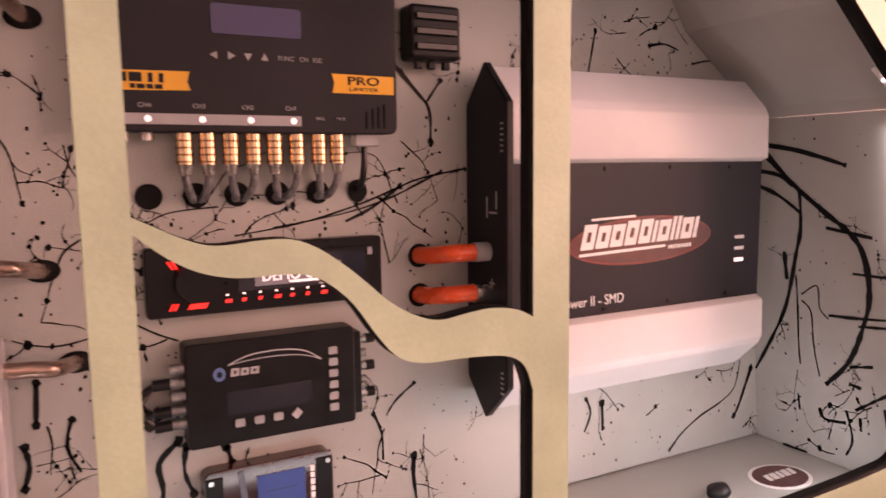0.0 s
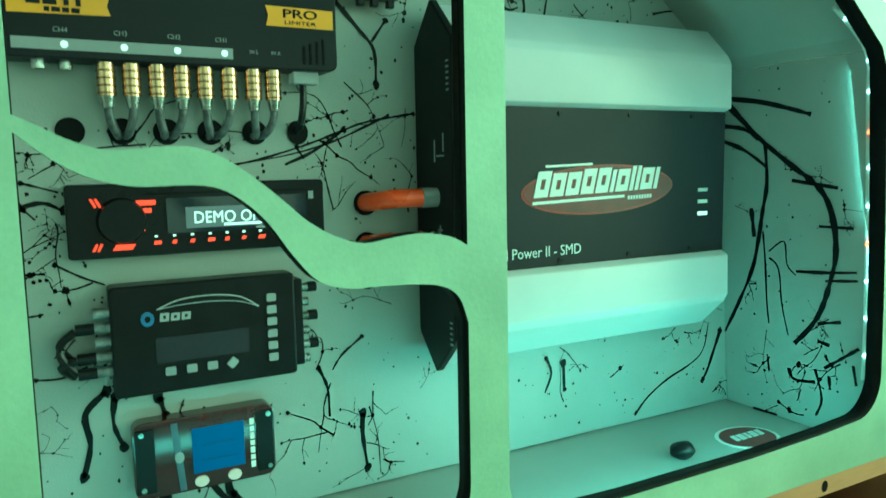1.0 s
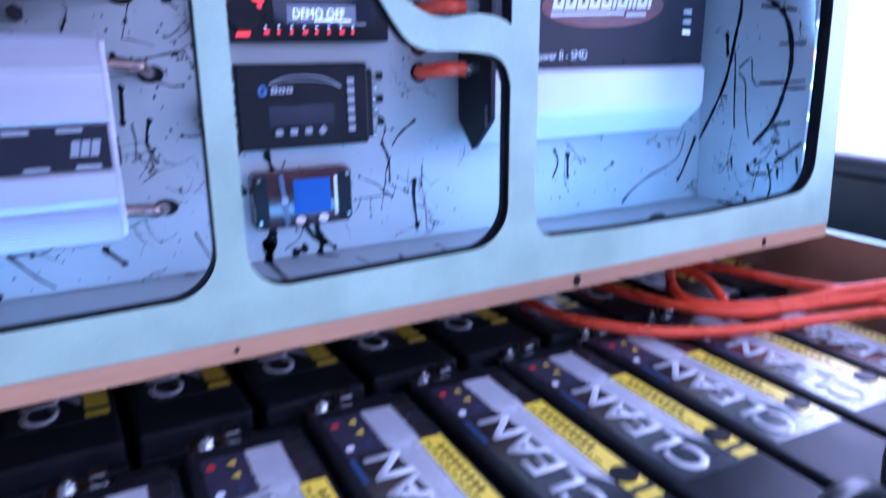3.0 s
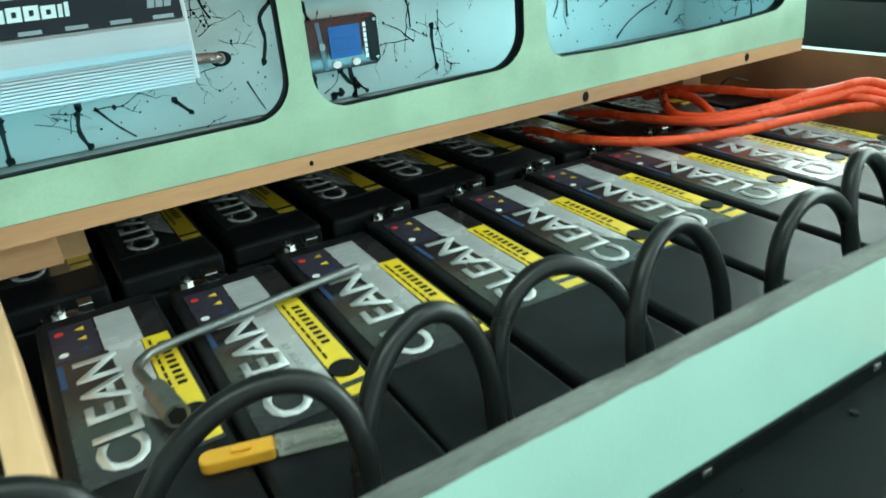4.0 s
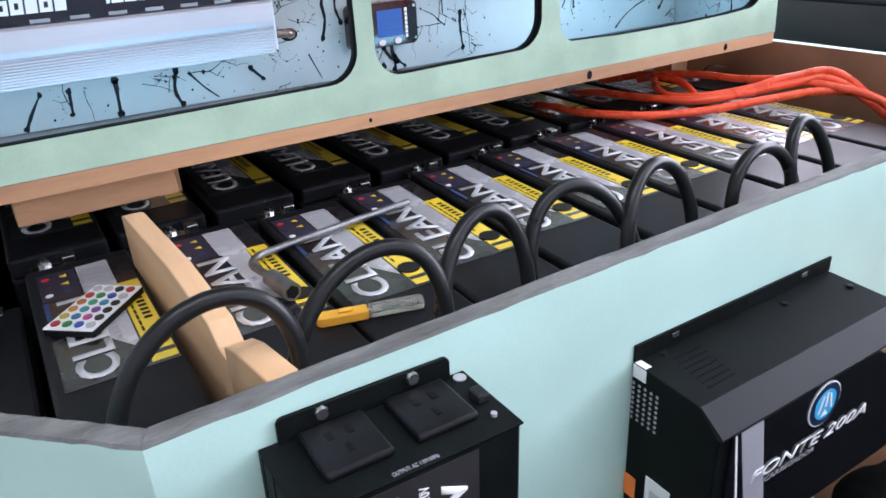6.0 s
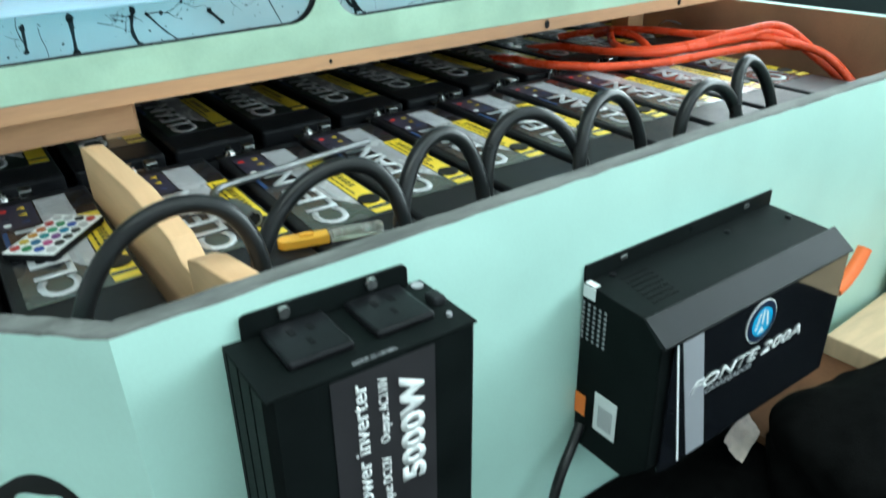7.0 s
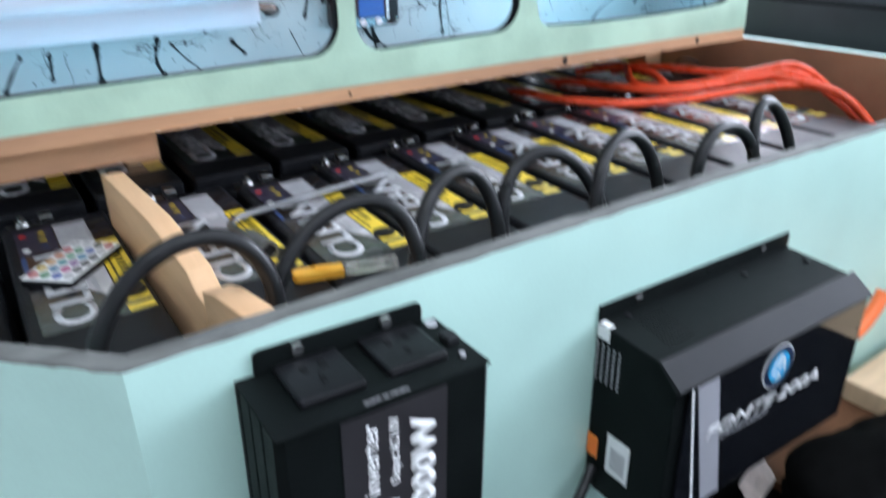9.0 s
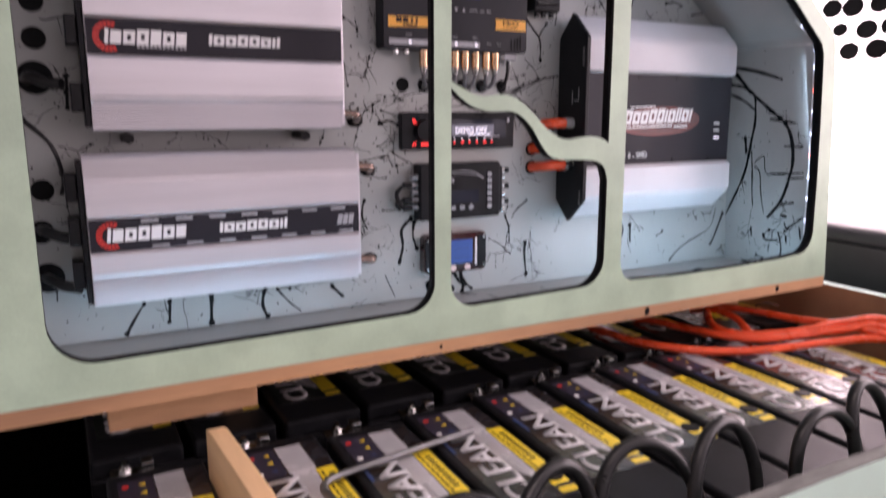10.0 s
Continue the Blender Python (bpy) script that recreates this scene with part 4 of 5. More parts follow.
# ---- crossover processor with plug row ----
px = thing("audio_processor", "black audio crossover with orange name plates and plugs", "audio processor")
PX0, PX1, PY = 0.022, 0.2475, 0.546
part("case", prism(rounded(PX0, PX1, 0.6425, 0.785, (0.004, 0.006, 0.004, 0.004), 4), "y", PY, BW - 0.0004, 0.001), surf("navy_black_case", (0.010, 0.010, 0.015), 0.42, spec=0.25, var=0.1, scale=30, bump=0.05), px)
y = PY - 0.0008
flag = prism([(0.029, 0.670), (0.089, 0.6715), (0.087, 0.6775), (0.089, 0.6845), (0.029, 0.6835)], "y", y, PY - 0.0001)
fp = part("name_plate", flag, ORANGE, px, "orange plate")
put("plate_mark", slanted_bars([0.008, 0.008, -0.001, 0.003, -0.001, 0.003], 0.0062, 0.0015, 0.0), on_front(0.040, y - 0.0001, 0.6762), BLACK, fp)
put("plate_mark", slanted_bars([0.003, 0.005, 0.004, 0.005], 0.003, 0.0012, 0.0), on_front(0.050, y - 0.0001, 0.6718), BLACK, fp)
flag = prism([(0.193, 0.6735), (0.2445, 0.6735), (0.2445, 0.6875), (0.193, 0.688), (0.195, 0.681)], "y", y, PY - 0.0001)
fp = part("name_plate", flag, ORANGE, px, "orange plate reading PRO LIMITER")
put("word", lettering("PRO", 0.0062, 0.026, bold=0.01), on_front(0.206, y - 0.0001, 0.6802), BLACK, fp)
put("word", lettering("LIMITER", 0.0028, 0.024), on_front(0.207, y - 0.0001, 0.6753), BLACK, fp)
part("grey_strip", box(0.030, 0.168, y, PY - 0.0001, 0.6478, 0.6552), GREY_PRINT, px)
for i, x in enumerate((0.060, 0.096, 0.130, 0.162)):
    put("lamp_dot", disc(0.0022, 0.0022, 12), on_front(x, y - 0.0003, 0.6515), WHITE_GLOW, px)
    put("word", lettering("CH%d" % (4 - i), 0.0032), on_front(x - 0.006, y, 0.6592), GREY_PRINT, px)
for i, s in enumerate(("IN L", "IN R")):
    put("word", lettering(s, 0.0026), on_front(0.180 + i * 0.016, y, 0.6525), GREY_PRINT, px)
put("word", lettering("FUNC   CH   ESC", 0.0034, 0.034), on_front(0.152, y, 0.6955), GREY_PRINT, px)
for i, a in enumerate((90, -90, 180, 0)):
    put("arrow_key", prism([(-0.0028, -0.0022), (0.0028, -0.0022), (0, 0.003)], "z", 0, 0.0003), on_front(0.106 + i * 0.012, y, 0.697) @ Matrix.Rotation(radians(a), 4, "Z"), GREY_PRINT, px)
part("display", prism(rounded(0.105, 0.170, 0.712, 0.733, (0.002,) * 4, 3), "y", y, PY - 0.0001), surf("dark_blue_display", (0.012, 0.014, 0.10), 0.2, var=0.05, bump=0.0), px)
tagged(put("word_mark", slanted_bars([0.006] * 7, 0.005, 0.0015, 0.1), on_front(0.120, y, 0.752), WHITE_PRINT, px), kind="stuff")
vents = bmesh.new()
for i in range(4):
    box(0.2205 + i * 0.005, 0.2220 + i * 0.005, y, PY - 0.0001, 0.647, 0.660 + 0.002 * i, bm=vents)
part("vent", vents, BLACK_EDGE, px)
for x in (0.044, 0.060):
    part("socket", rod((x, 0.558, 0.6425), (x, 0.558, 0.637), 0.0045, 14), STEEL, px)
part("power_plug", box(0.214, 0.234, 0.552, 0.566, 0.633, 0.6424, 0.001), SMOKE, px)
HOLES = (0.060, 0.093, 0.123, 0.154, 0.187, 0.221)
for i, x in enumerate((0.084, 0.100, 0.1165, 0.133, 0.149, 0.166, 0.1835, 0.1985)):
    plug = thing("rca_plug", "gold signal plug on a clear cable below the processor", "plug", "signal plugs")
    yy = 0.554
    hx = HOLES[1 + i // 2]
    part("barrel", rod((x, yy, 0.642), (x, yy, 0.620), 0.0060, 18), GOLD, plug, smooth=True)
    for zr in (0.6375, 0.6325, 0.6275, 0.6225):
        part("ring", rod((x, yy, zr), (x, yy, zr - 0.0014), 0.0063, 18), BRASS_RING, plug, smooth=True)
    part("tail", rod((x, yy, 0.620), (x, yy, 0.612), 0.0052, 16, 0.0036), STEEL, plug, smooth=True)
    part("lead", tube([(x, yy, 0.612), (x + (hx - x) * 0.15, yy + 0.001, 0.603), (x + (hx - x) * 0.55, yy + 0.006, 0.595), (hx + (x - hx) * 0.2, BW + 0.004, 0.594)], 0.0030, 10, 6), surf("grey_braid", (0.16, 0.16, 0.17), 0.35, var=0.3, scale=200, bump=0.5) if i == 0 else bpy.data.materials["grey_braid"], plug, smooth=True)
tagged(finish("power_wire", tube([(0.223, 0.558, 0.634), (0.222, 0.556, 0.618), (0.2205, 0.560, 0.603), (0.221, BW + 0.003, 0.597)], 0.0028, 8, 6), RUBBER, smooth=True), "thin black wire from the processor into the board", "cable")
for x in HOLES:
    part("cable_hole", moved(disc(0.0095 if x != 0.221 else 0.0085, 0.0095, 24, 0.0006), on_front(x, BW - 0.0009, 0.597)), BLACK_EDGE, cab)

# ---- small relay block at the top ----
relay = thing("relay_block", "small black ribbed plastic relay on the white board", "relay")
part("case", box(0.262, 0.308, 0.548, BW - 0.0004, 0.704, 0.748, 0.003), BLACK, relay)
for i in range(3):
    part("rib", box(0.266, 0.304, 0.545, 0.5478, 0.711 + i * 0.012, 0.717 + i * 0.012, 0.001), GLOSS, relay)
for x in (0.270, 0.282, 0.296):
    part("tab", box(x, x + 0.006, 0.556, 0.562, 0.697, 0.7035, 0.0008), BLACK, relay)

# ---- car radio ----
radio = thing("car_radio", "black car radio with red keys and a lit display", "radio")
RX0, RX1, RZ0, RZ1 = 0.053, 0.237, 0.508, 0.560
part("front", prism(rounded(RX0, RX1, RZ0, RZ1, (0.003,) * 4, 4), "y", 0.560, BW - 0.0004, 0.0012), RADIO, radio, "glossy black front")
yy = 0.5596
part("display", box(0.118, 0.222, yy - 0.0006, yy, 0.5235, 0.5490), SCREEN_DARK, radio)
part("lit_bar", box(0.1310, 0.2010, yy - 0.0009, yy - 0.0007, 0.5265, 0.5420), glow("dim_display", (0.13, 0.14, 0.17), 0.5), radio, "dimly lit display bar")
put("word", lettering("DEMO OFF", 0.0086, 0.052), on_front(0.137, yy - 0.0012, 0.5300), WHITE_GLOW, radio, "lit white letters reading DEMO OFF")
part("display_light", box(0.158, 0.196, yy - 0.0010, yy - 0.0008, 0.5274, 0.5290), WHITE_GLOW, radio)
part("display_light", box(0.182, 0.212, yy - 0.0009, yy - 0.0007, 0.5240, 0.5258), GREY_PRINT, radio)
part("volume_knob", rod((0.088, 0.560, 0.534), (0.088, 0.551, 0.534), 0.0165, 40, 0.0150), BLACK, radio, smooth=True)
put("key", slanted_bars([0.0018, 0.0018], 0.006, 0.0012, -0.5), on_front(0.071, yy - 0.0008, 0.544), RED_GLOW, radio)
put("key", slanted_bars([0.0018, 0.0018], 0.005, 0.0012, 0.5), on_front(0.068, yy - 0.0008, 0.5135), RED_GLOW, radio)
put("key", slanted_bars([0.013], 0.0038, 0, 0.6), on_front(0.081, yy - 0.0008, 0.5135), RED_GLOW, radio)
for i, (w, z) in enumerate(((0.013, 0.5445), (0.010, 0.5390), (0.005, 0.5260))):
    part("key", box(0.098, 0.098 + w, yy - 0.0008, yy, z, z + 0.0035), RED_GLOW, radio)
for i in range(8):
    x = 0.108 + i * 0.0125
    put("preset_key", slanted_bars([0.003 if i % 3 else 0.005], 0.0026, 0, 0.3), on_front(x, yy - 0.0008, 0.5160), RED_GLOW, radio)
    part("preset_light", box(x + 0.001, x + 0.003, yy - 0.0008, yy, 0.5212, 0.5226), WHITE_GLOW, radio)
part("slot", box(0.105, 0.222, yy - 0.0005, yy, 0.5520, 0.5530), BLACK_EDGE, radio)
part("key", box(0.224, 0.228, yy - 0.0008, yy, 0.545, 0.551), GREY_PRINT, radio)

# ---- signal processor with side plugs ----
dsp = thing("sound_processor", "black sound processor with a grey display and white keys", "audio processor")
DX0, DX1, DZ0, DZ1, DY = 0.0755, 0.207, 0.4085, 0.4885, 0.549
part("case", prism(rounded(DX0, DX1, DZ0, DZ1, (0.003,) * 4, 3), "y", DY, BW - 0.0004, 0.0018), BLACK, dsp)
part("side_flange", box(DX1 + 0.0003, DX1 + 0.008, DY + 0.006, BW - 0.0004, 0.413, 0.482, 0.0012), BLACK, dsp)
part("display", box(0.1040, 0.1700, DY - 0.0007, DY - 0.0001, 0.4310, 0.4495), SCREEN_DARK, dsp)
put("emblem", disc(0.0046, 0.0054, 10), on_front(0.0995, DY - 0.0005, 0.4640), surf("pale_blue_print", (0.10, 0.22, 0.48), 0.4, var=0.1, bump=0.0), dsp)
put("emblem_core", disc(0.0020, 0.0024, 12), on_front(0.0995, DY - 0.0010, 0.4640), BLACK, dsp)
put("mark", logo_shapes("OOO", 0.0062, 0.0012, 0.1, width=0.021), on_front(0.1075, DY - 0.0006, 0.4612), SILVER_PRINT, dsp)
# reflections curving over the face, modelled as thin pale arcs
for lift, r in ((0.0115, 0.0006), (0.0070, 0.0004)):
    part("swoosh", tube([(0.1060, DY, 0.4700), (0.122, DY, 0.4660 + lift * 0.85), (0.145, DY, 0.4655 + lift), (0.165, DY, 0.4645 + lift * 0.8), (0.1785, DY, 0.4650)], r, 6, 5), SILVER_PRINT, dsp, "thin pale arc modelled in place of a reflection")
for i in range(4):
    put("key", prism(rounded(-0.0036, 0.0036, -0.0030, 0.0030, (0.001,) * 4, 3), "z", 0, 0.0016), on_front(0.1130 + i * 0.0147, DY - 0.0002, 0.4245) @ Matrix.Rotation(radians(45 if i == 3 else 0), 4, "Z"), GREY_PRINT, dsp)
for i in range(6):
    put("key", prism(rounded(-0.0036, 0.0036, -0.0030, 0.0030, (0.001,) * 4, 3), "z", 0, 0.0016), on_front(0.1880, DY - 0.0002, 0.4245 + i * 0.0093), GREY_PRINT, dsp)
for i in range(5):
    z = 0.428 + i * 0.0105
    s = part("socket", rod((DX0, 0.558, z), (DX0 - 0.010, 0.558, z), 0.0040, 14), LEAD, dsp)
    if i in (0, 1, 3):
        part("plug", rod((DX0 - 0.010, 0.558, z), (DX0 - 0.022, 0.558, z), 0.0042, 12), BLACK, s)
for i in range(6):
    z = 0.417 + i * 0.0115
    s = part("socket", rod((DX1 + 0.008, 0.560, z), (DX1 + 0.013, 0.560, z), 0.0036, 12), STEEL, dsp)
    if i % 2:
        part("plug", rod((DX1 + 0.013, 0.560, z), (DX1 + 0.020, 0.560, z), 0.0042, 12), BLACK, s)
for k, (z0, z1) in enumerate(((0.428, 0.458), (0.4385, 0.430), (0.459, 0.44))):
    tagged(finish("signal_cable", tube([(DX0 - 0.022, 0.558, z0), (DX0 - 0.032, 0.559, (z0 + z1) / 2), (DX0 - 0.024, 0.566, z1 - 0.005)], 0.0028, 8, 6), RUBBER, smooth=True), "short black signal cable looping into the processor", "cable", "signal cables")

# ---- voltage display ----
vd = thing("voltage_display", "gloss black battery monitor, tinted as by red light, with a blue screen", "voltmeter")
VY = 0.556
# gloss black case; the red light falling on it is put into its colour
part("case", prism(rounded(0.0845, 0.1880, 0.3280, 0.3860, (0.008, 0.008, 0.008, 0.008), 5), "y", VY, BW - 0.0004, 0.001), surf("red_tinted_black_case", (0.060, 0.008, 0.009), 0.10, var=0.3, scale=20, bump=0.0, coat=0.5, rvar=0.04), vd)
for x0, x1 in ((0.0860, 0.0995), (0.1735, 0.1865)):
    part("side_panel", box(x0, x1, VY - 0.0012, VY - 0.0001, 0.3330, 0.3810, 0.0004), BLACK, vd)
part("screen", box(0.1255, 0.1640, VY - 0.0010, VY - 0.0001, 0.3410, 0.3760, 0.0003), SCREEN_BLUE, vd, "lit blue screen")
for z in (0.350, 0.362):
    part("digit_line", box(0.132, 0.158, VY - 0.0013, VY - 0.0011, z, z + 0.0008), surf("screen_line", (0.02, 0.05, 0.16), 0.3, bump=0.0), vd)
for x in (0.1310, 0.1555):
    put("key", disc(0.0052, 0.0042, 12, 0.0016), on_front(x, VY - 0.0002, 0.3345), surf("pink_key", (0.80, 0.62, 0.60), 0.4, var=0.05, bump=0.0), vd)
put("stripe", box(0, 0.0048, 0, 0.053, 0, 0.0004), on_front(0.1155, VY - 0.0003, 0.3295, radians(5)), surf("blue_grey_stripe", (0.10, 0.13, 0.18), 0.3, var=0.1, bump=0.0), vd)
put("emblem", disc(0.0034, 0.0042, 20), on_front(0.1160, VY - 0.0008, 0.3560), GREY_PRINT, vd)
put("side_mark", slanted_bars([0.005, 0.004, 0.005, 0.004, 0.005, 0.004, 0.005], 0.0035, 0.0012, 0.0), on_front(0.1720, VY - 0.0003, 0.3370, radians(90)), WHITE_PRINT, vd)
for x, z in ((0.0905, 0.378), (0.0905, 0.336), (0.1830, 0.378), (0.1830, 0.336)):
    part("screw", rod((x, VY, z), (x, VY - 0.0022, z), 0.002, 10), STEEL, vd)

# ---- floor of the cabinet ----
st = thing("oval_sticker", "white oval sticker with a dark red mark on the cabinet floor", "sticker")
part("sheet", moved(disc(0.035, 0.028, 36, 0.0006), pose(0.646, 0.480, 0.2908)), WHITE_PRINT, st)
part("ring", moved(disc(0.031, 0.024, 36, 0.0004), pose(0.646, 0.480, 0.2915)), surf("maroon_print", (0.16, 0.05, 0.05), 0.5, var=0.2, scale=60, bump=0.0), st)
part("mark", moved(slanted_bars([0.006, 0.008, 0.005, 0.008, 0.006], 0.012, 0.002, 0.3, 0.0004), pose(0.626, 0.476, 0.2920)), WHITE_PRINT, st)
bmg = bmesh.new()
bmesh.ops.create_icosphere(bmg, subdivisions=3, radius=1.0)
for v in bmg.verts:
    v.co = v.co * (1 + 0.12 * noise.noise(v.co * 1.7))
moved(bmg, Matrix.Translation((0.552, 0.477, 0.2985)) @ Matrix.Diagonal((0.013, 0.010, 0.0082, 1)))
tagged(finish("rubber_grommet", bmg, BLACK, smooth=True), "small black rubber lump lying on the cabinet floor", "grommet")


# ---- on the front board: power inverter ----
inv = thing("power_inverter", "black finned power inverter screwed to the front board", "inverter")
IX0, IX1, IY0, IY1, IZ0, IZ1 = -0.2620, -0.1268, -0.0785, -0.0155, 0.0240, 0.2285
prof = [(IX0, IY1)]
n = 3
for i in range(n):
    y = IY1 - 0.005 - i * (IY1 - IY0 - 0.010) / n
    prof += [(IX0, y), (IX0 + 0.002, y - 0.001), (IX0 + 0.002, y - 0.002), (IX0, y - 0.003)]
prof += [(IX0, IY0 + 0.005), (IX0 + 0.005, IY0), (IX1 - 0.004, IY0), (IX1, IY0 + 0.004), (IX1, IY1)]
part("body", prism(prof, "z", IZ0, IZ1 - 0.002), BLACK_METAL, inv)
part("end_plate", box(IX0, IX1, IY0, IY1, IZ1 - 0.0015, IZ1, 0.0005), BLACK_METAL, inv)
part("end_plate", box(IX0 - 0.001, IX1 + 0.001, IY0 - 0.001, IY1, IZ0 - 0.002, IZ0 - 0.0005, 0.0005), BLACK_METAL, inv)
tab = rounded(-0.2505, -0.1385, IZ1 - 0.004, 0.2445, (0.001, 0.001, 0.004, 0.004), 4)
notched = []
for x, z in tab:
    notched.append((x, z))
slots = [[(xs - 0.003, 0.2345), (xs + 0.003, 0.2345), (xs + 0.003, 0.2435), (xs - 0.003, 0.2435)] for xs in (-0.2245, -0.1655)]
cut_board("bracket", notched, slots, -0.0185, -0.0158, [BLACK_METAL], inv, "black bracket with slots")
for xs in (-0.2245, -0.1655):
    part("screw", rod((xs, -0.0187, 0.2395), (xs, -0.0210, 0.2395), 0.0044, 14, 0.0036), STEEL, inv, smooth=True)
for xs in (-0.2210, -0.1665):
    sk = part("socket", box(xs - 0.020, xs + 0.020, IY0 + 0.016, IY1 - 0.005, IZ1 + 0.0002, IZ1 + 0.0055, 0.0018), BLACK, inv, "black mains socket")
    for dx, dy, w in ((-0.006, 0.008, 0.004), (0.006, 0.008, 0.004), (0, -0.006, 0.003)):
        part("socket_hole", box(xs + dx - w / 2, xs + dx + w / 2, -0.042 + dy - 0.0035, -0.042 + dy + 0.0035, IZ1 + 0.0056, IZ1 + 0.0059), BLACK_EDGE, sk)
part("switch", box(-0.1400, -0.1310, -0.052, -0.040, IZ1 + 0.0002, IZ1 + 0.006, 0.0015), GREY_METAL, inv)
part("lamp", rod((-0.1375, -0.064, IZ1), (-0.1375, -0.064, IZ1 + 0.002), 0.002, 10), GREY_PRINT, inv)
part("white_spot", moved(disc(0.0042, 0.0042, 18, 0.0008), pose(-0.1335, -0.022, IZ1 + 0.0002)), GREY_PRINT, inv)
put("lettering", lettering("OUTPUT: AC 110V/60Hz", 0.003, 0.028), Matrix.Translation((-0.210, IY0 + 0.002, IZ1 + 0.0002)), GREY_PRINT, inv)
lb = part("label", box(-0.2262, -0.1585, IY0 - 0.0006, IY0 - 0.0001, IZ0 + 0.002, 0.2245), surf("black_label", (0.030, 0.028, 0.031), 0.35, var=0.08, scale=30, bump=0.0), inv, "black label with white writing")
UP = Matrix.Rotation(radians(90), 4, "Z")
for s, h, w, x, z in (("Power inverter", 0.0100, 0.096, -0.2050, 0.1215), ("Input: DC12V", 0.0062, 0.038, -0.1915, 0.1205), ("Output: AC110V", 0.0062, 0.047, -0.1915, 0.1695), ("5000W", 0.0150, 0.0800, -0.1680, 0.1310)):
    put("lettering", lettering(s, h, w, bold=0.055 if s == "5000W" else 0.014), on_front(x, IY0 - 0.0009, z) @ UP, WHITE_PRINT, lb, "white letters reading " + s.replace(":", ""))
tagged(put("word_mark", logo_shapes("IOOIO", 0.0170, 0.0034, 0.04, width=0.068), on_front(-0.1920, IY0 - 0.0009, 0.034) @ UP, WHITE_PRINT, lb), kind="stuff")
put("underline", box(0, 0.066, 0, 0.0018, 0, 0.0004), on_front(-0.1870, IY0 - 0.0009, 0.034) @ UP, WHITE_PRINT, lb)
tagged(put("word_mark", logo_shapes("OOOOOOIO", 0.0095, 0.0016, 0.05, width=0.068), on_front(-0.1705, IY0 - 0.0009, 0.034) @ UP, WHITE_PRINT, lb), kind="stuff")
part("red_terminal", rod((-0.150, -0.066, IZ0 - 0.020), (-0.150, -0.066, IZ0 - 0.002), 0.008, 18), RED_CABLE, inv)
part("black_terminal", rod((-0.225, -0.055, IZ0 - 0.014), (-0.225, -0.055, IZ0 - 0.002), 0.008, 18), BLACK, inv)
inv.matrix_world = pose(-0.1925, 0, 0.127, 0, 1.5, 0) @ pose(0.194, 0, -0.127)

# ---- on the front board: charger with the acrylic front ----
ch = thing("battery_charger", "black steel charger with a glossy acrylic front plate", "charger")
CX0, CX1, CY = 0.0325, 0.2845, -0.0155
side = [(CY, 0.004), (CY, 0.170), (-0.082, 0.166), (-0.098, 0.150), (-0.098, 0.030), (-0.075, 0.004)]
part("case", prism(side, "x", CX0, CX1, 0.0012), BLACK_METAL, ch)
flap = [(-0.080, 0.1675), (-0.082, 0.1690), (-0.1030, 0.1535), (-0.1025, 0.1512), (-0.0985, 0.1508)]
part("lid_flap", prism(flap, "x", CX0 - 0.002, CX1 + 0.002), GREY_METAL, ch, "dark grey sloping lid edge")
part("mounting_flange", box(CX0, CX1, CY - 0.0022, CY, 0.1702, 0.1850, 0.0006), BLACK_METAL, ch)
for x in (0.076, 0.166, 0.243):
    part("flange_slot", box(x - 0.004, x + 0.004, CY - 0.0030, CY - 0.0023, 0.1770, 0.1815, 0.0003), STEEL if x != 0.166 else BLACK_METAL, ch)
fr = part("front_plate", box(CX0 + 0.012, CX1 - 0.001, -0.1016, -0.0984, 0.022, 0.1505, 0.0008), GLOSS, ch, "gloss black acrylic plate with white print")
fy = -0.1018
part("side_stripe", prism([(0.0455, 0.149), (0.0475, 0.149), (0.0690, 0.024), (0.0665, 0.024)], "y", fy - 0.0003, fy), WHITE_PRINT, fr)
part("side_stripe", prism([(0.0520, 0.149), (0.0765, 0.149), (0.1020, 0.024), (0.0790, 0.024)], "y", fy - 0.0003, fy), surf("grey_stripe", (0.34, 0.34, 0.37), 0.35, var=0.04, bump=0.0), fr)
put("lettering", lettering("FONTE 200A", 0.0108, 0.154, shear=0.3, bold=0.012), on_front(0.0705, fy - 0.0004, 0.0915, radians(-1.2)), WHITE_PRINT, fr, "white letters reading FONTE 200A")
put("lettering", lettering("CARREGADOR", 0.0050, 0.063, shear=0.2), on_front(0.0900, fy - 0.0004, 0.0835, radians(-1.2)), GREY_PRINT, fr, "small letters reading CARREGADOR")
put("emblem", disc(0.0205, 0.0205, 32), on_front(0.1555, fy - 0.0001, 0.128), WHITE_PRINT, fr)
put("emblem", disc(0.0192, 0.0192, 32), on_front(0.1555, fy - 0.0006, 0.128), surf("navy_print", (0.01, 0.02, 0.06), 0.3, bump=0.0), fr)
put("emblem", disc(0.0138, 0.0138, 28), on_front(0.1555, fy - 0.0010, 0.128), surf("bright_blue_print", (0.05, 0.42, 0.76), 0.3, bump=0.0), fr)
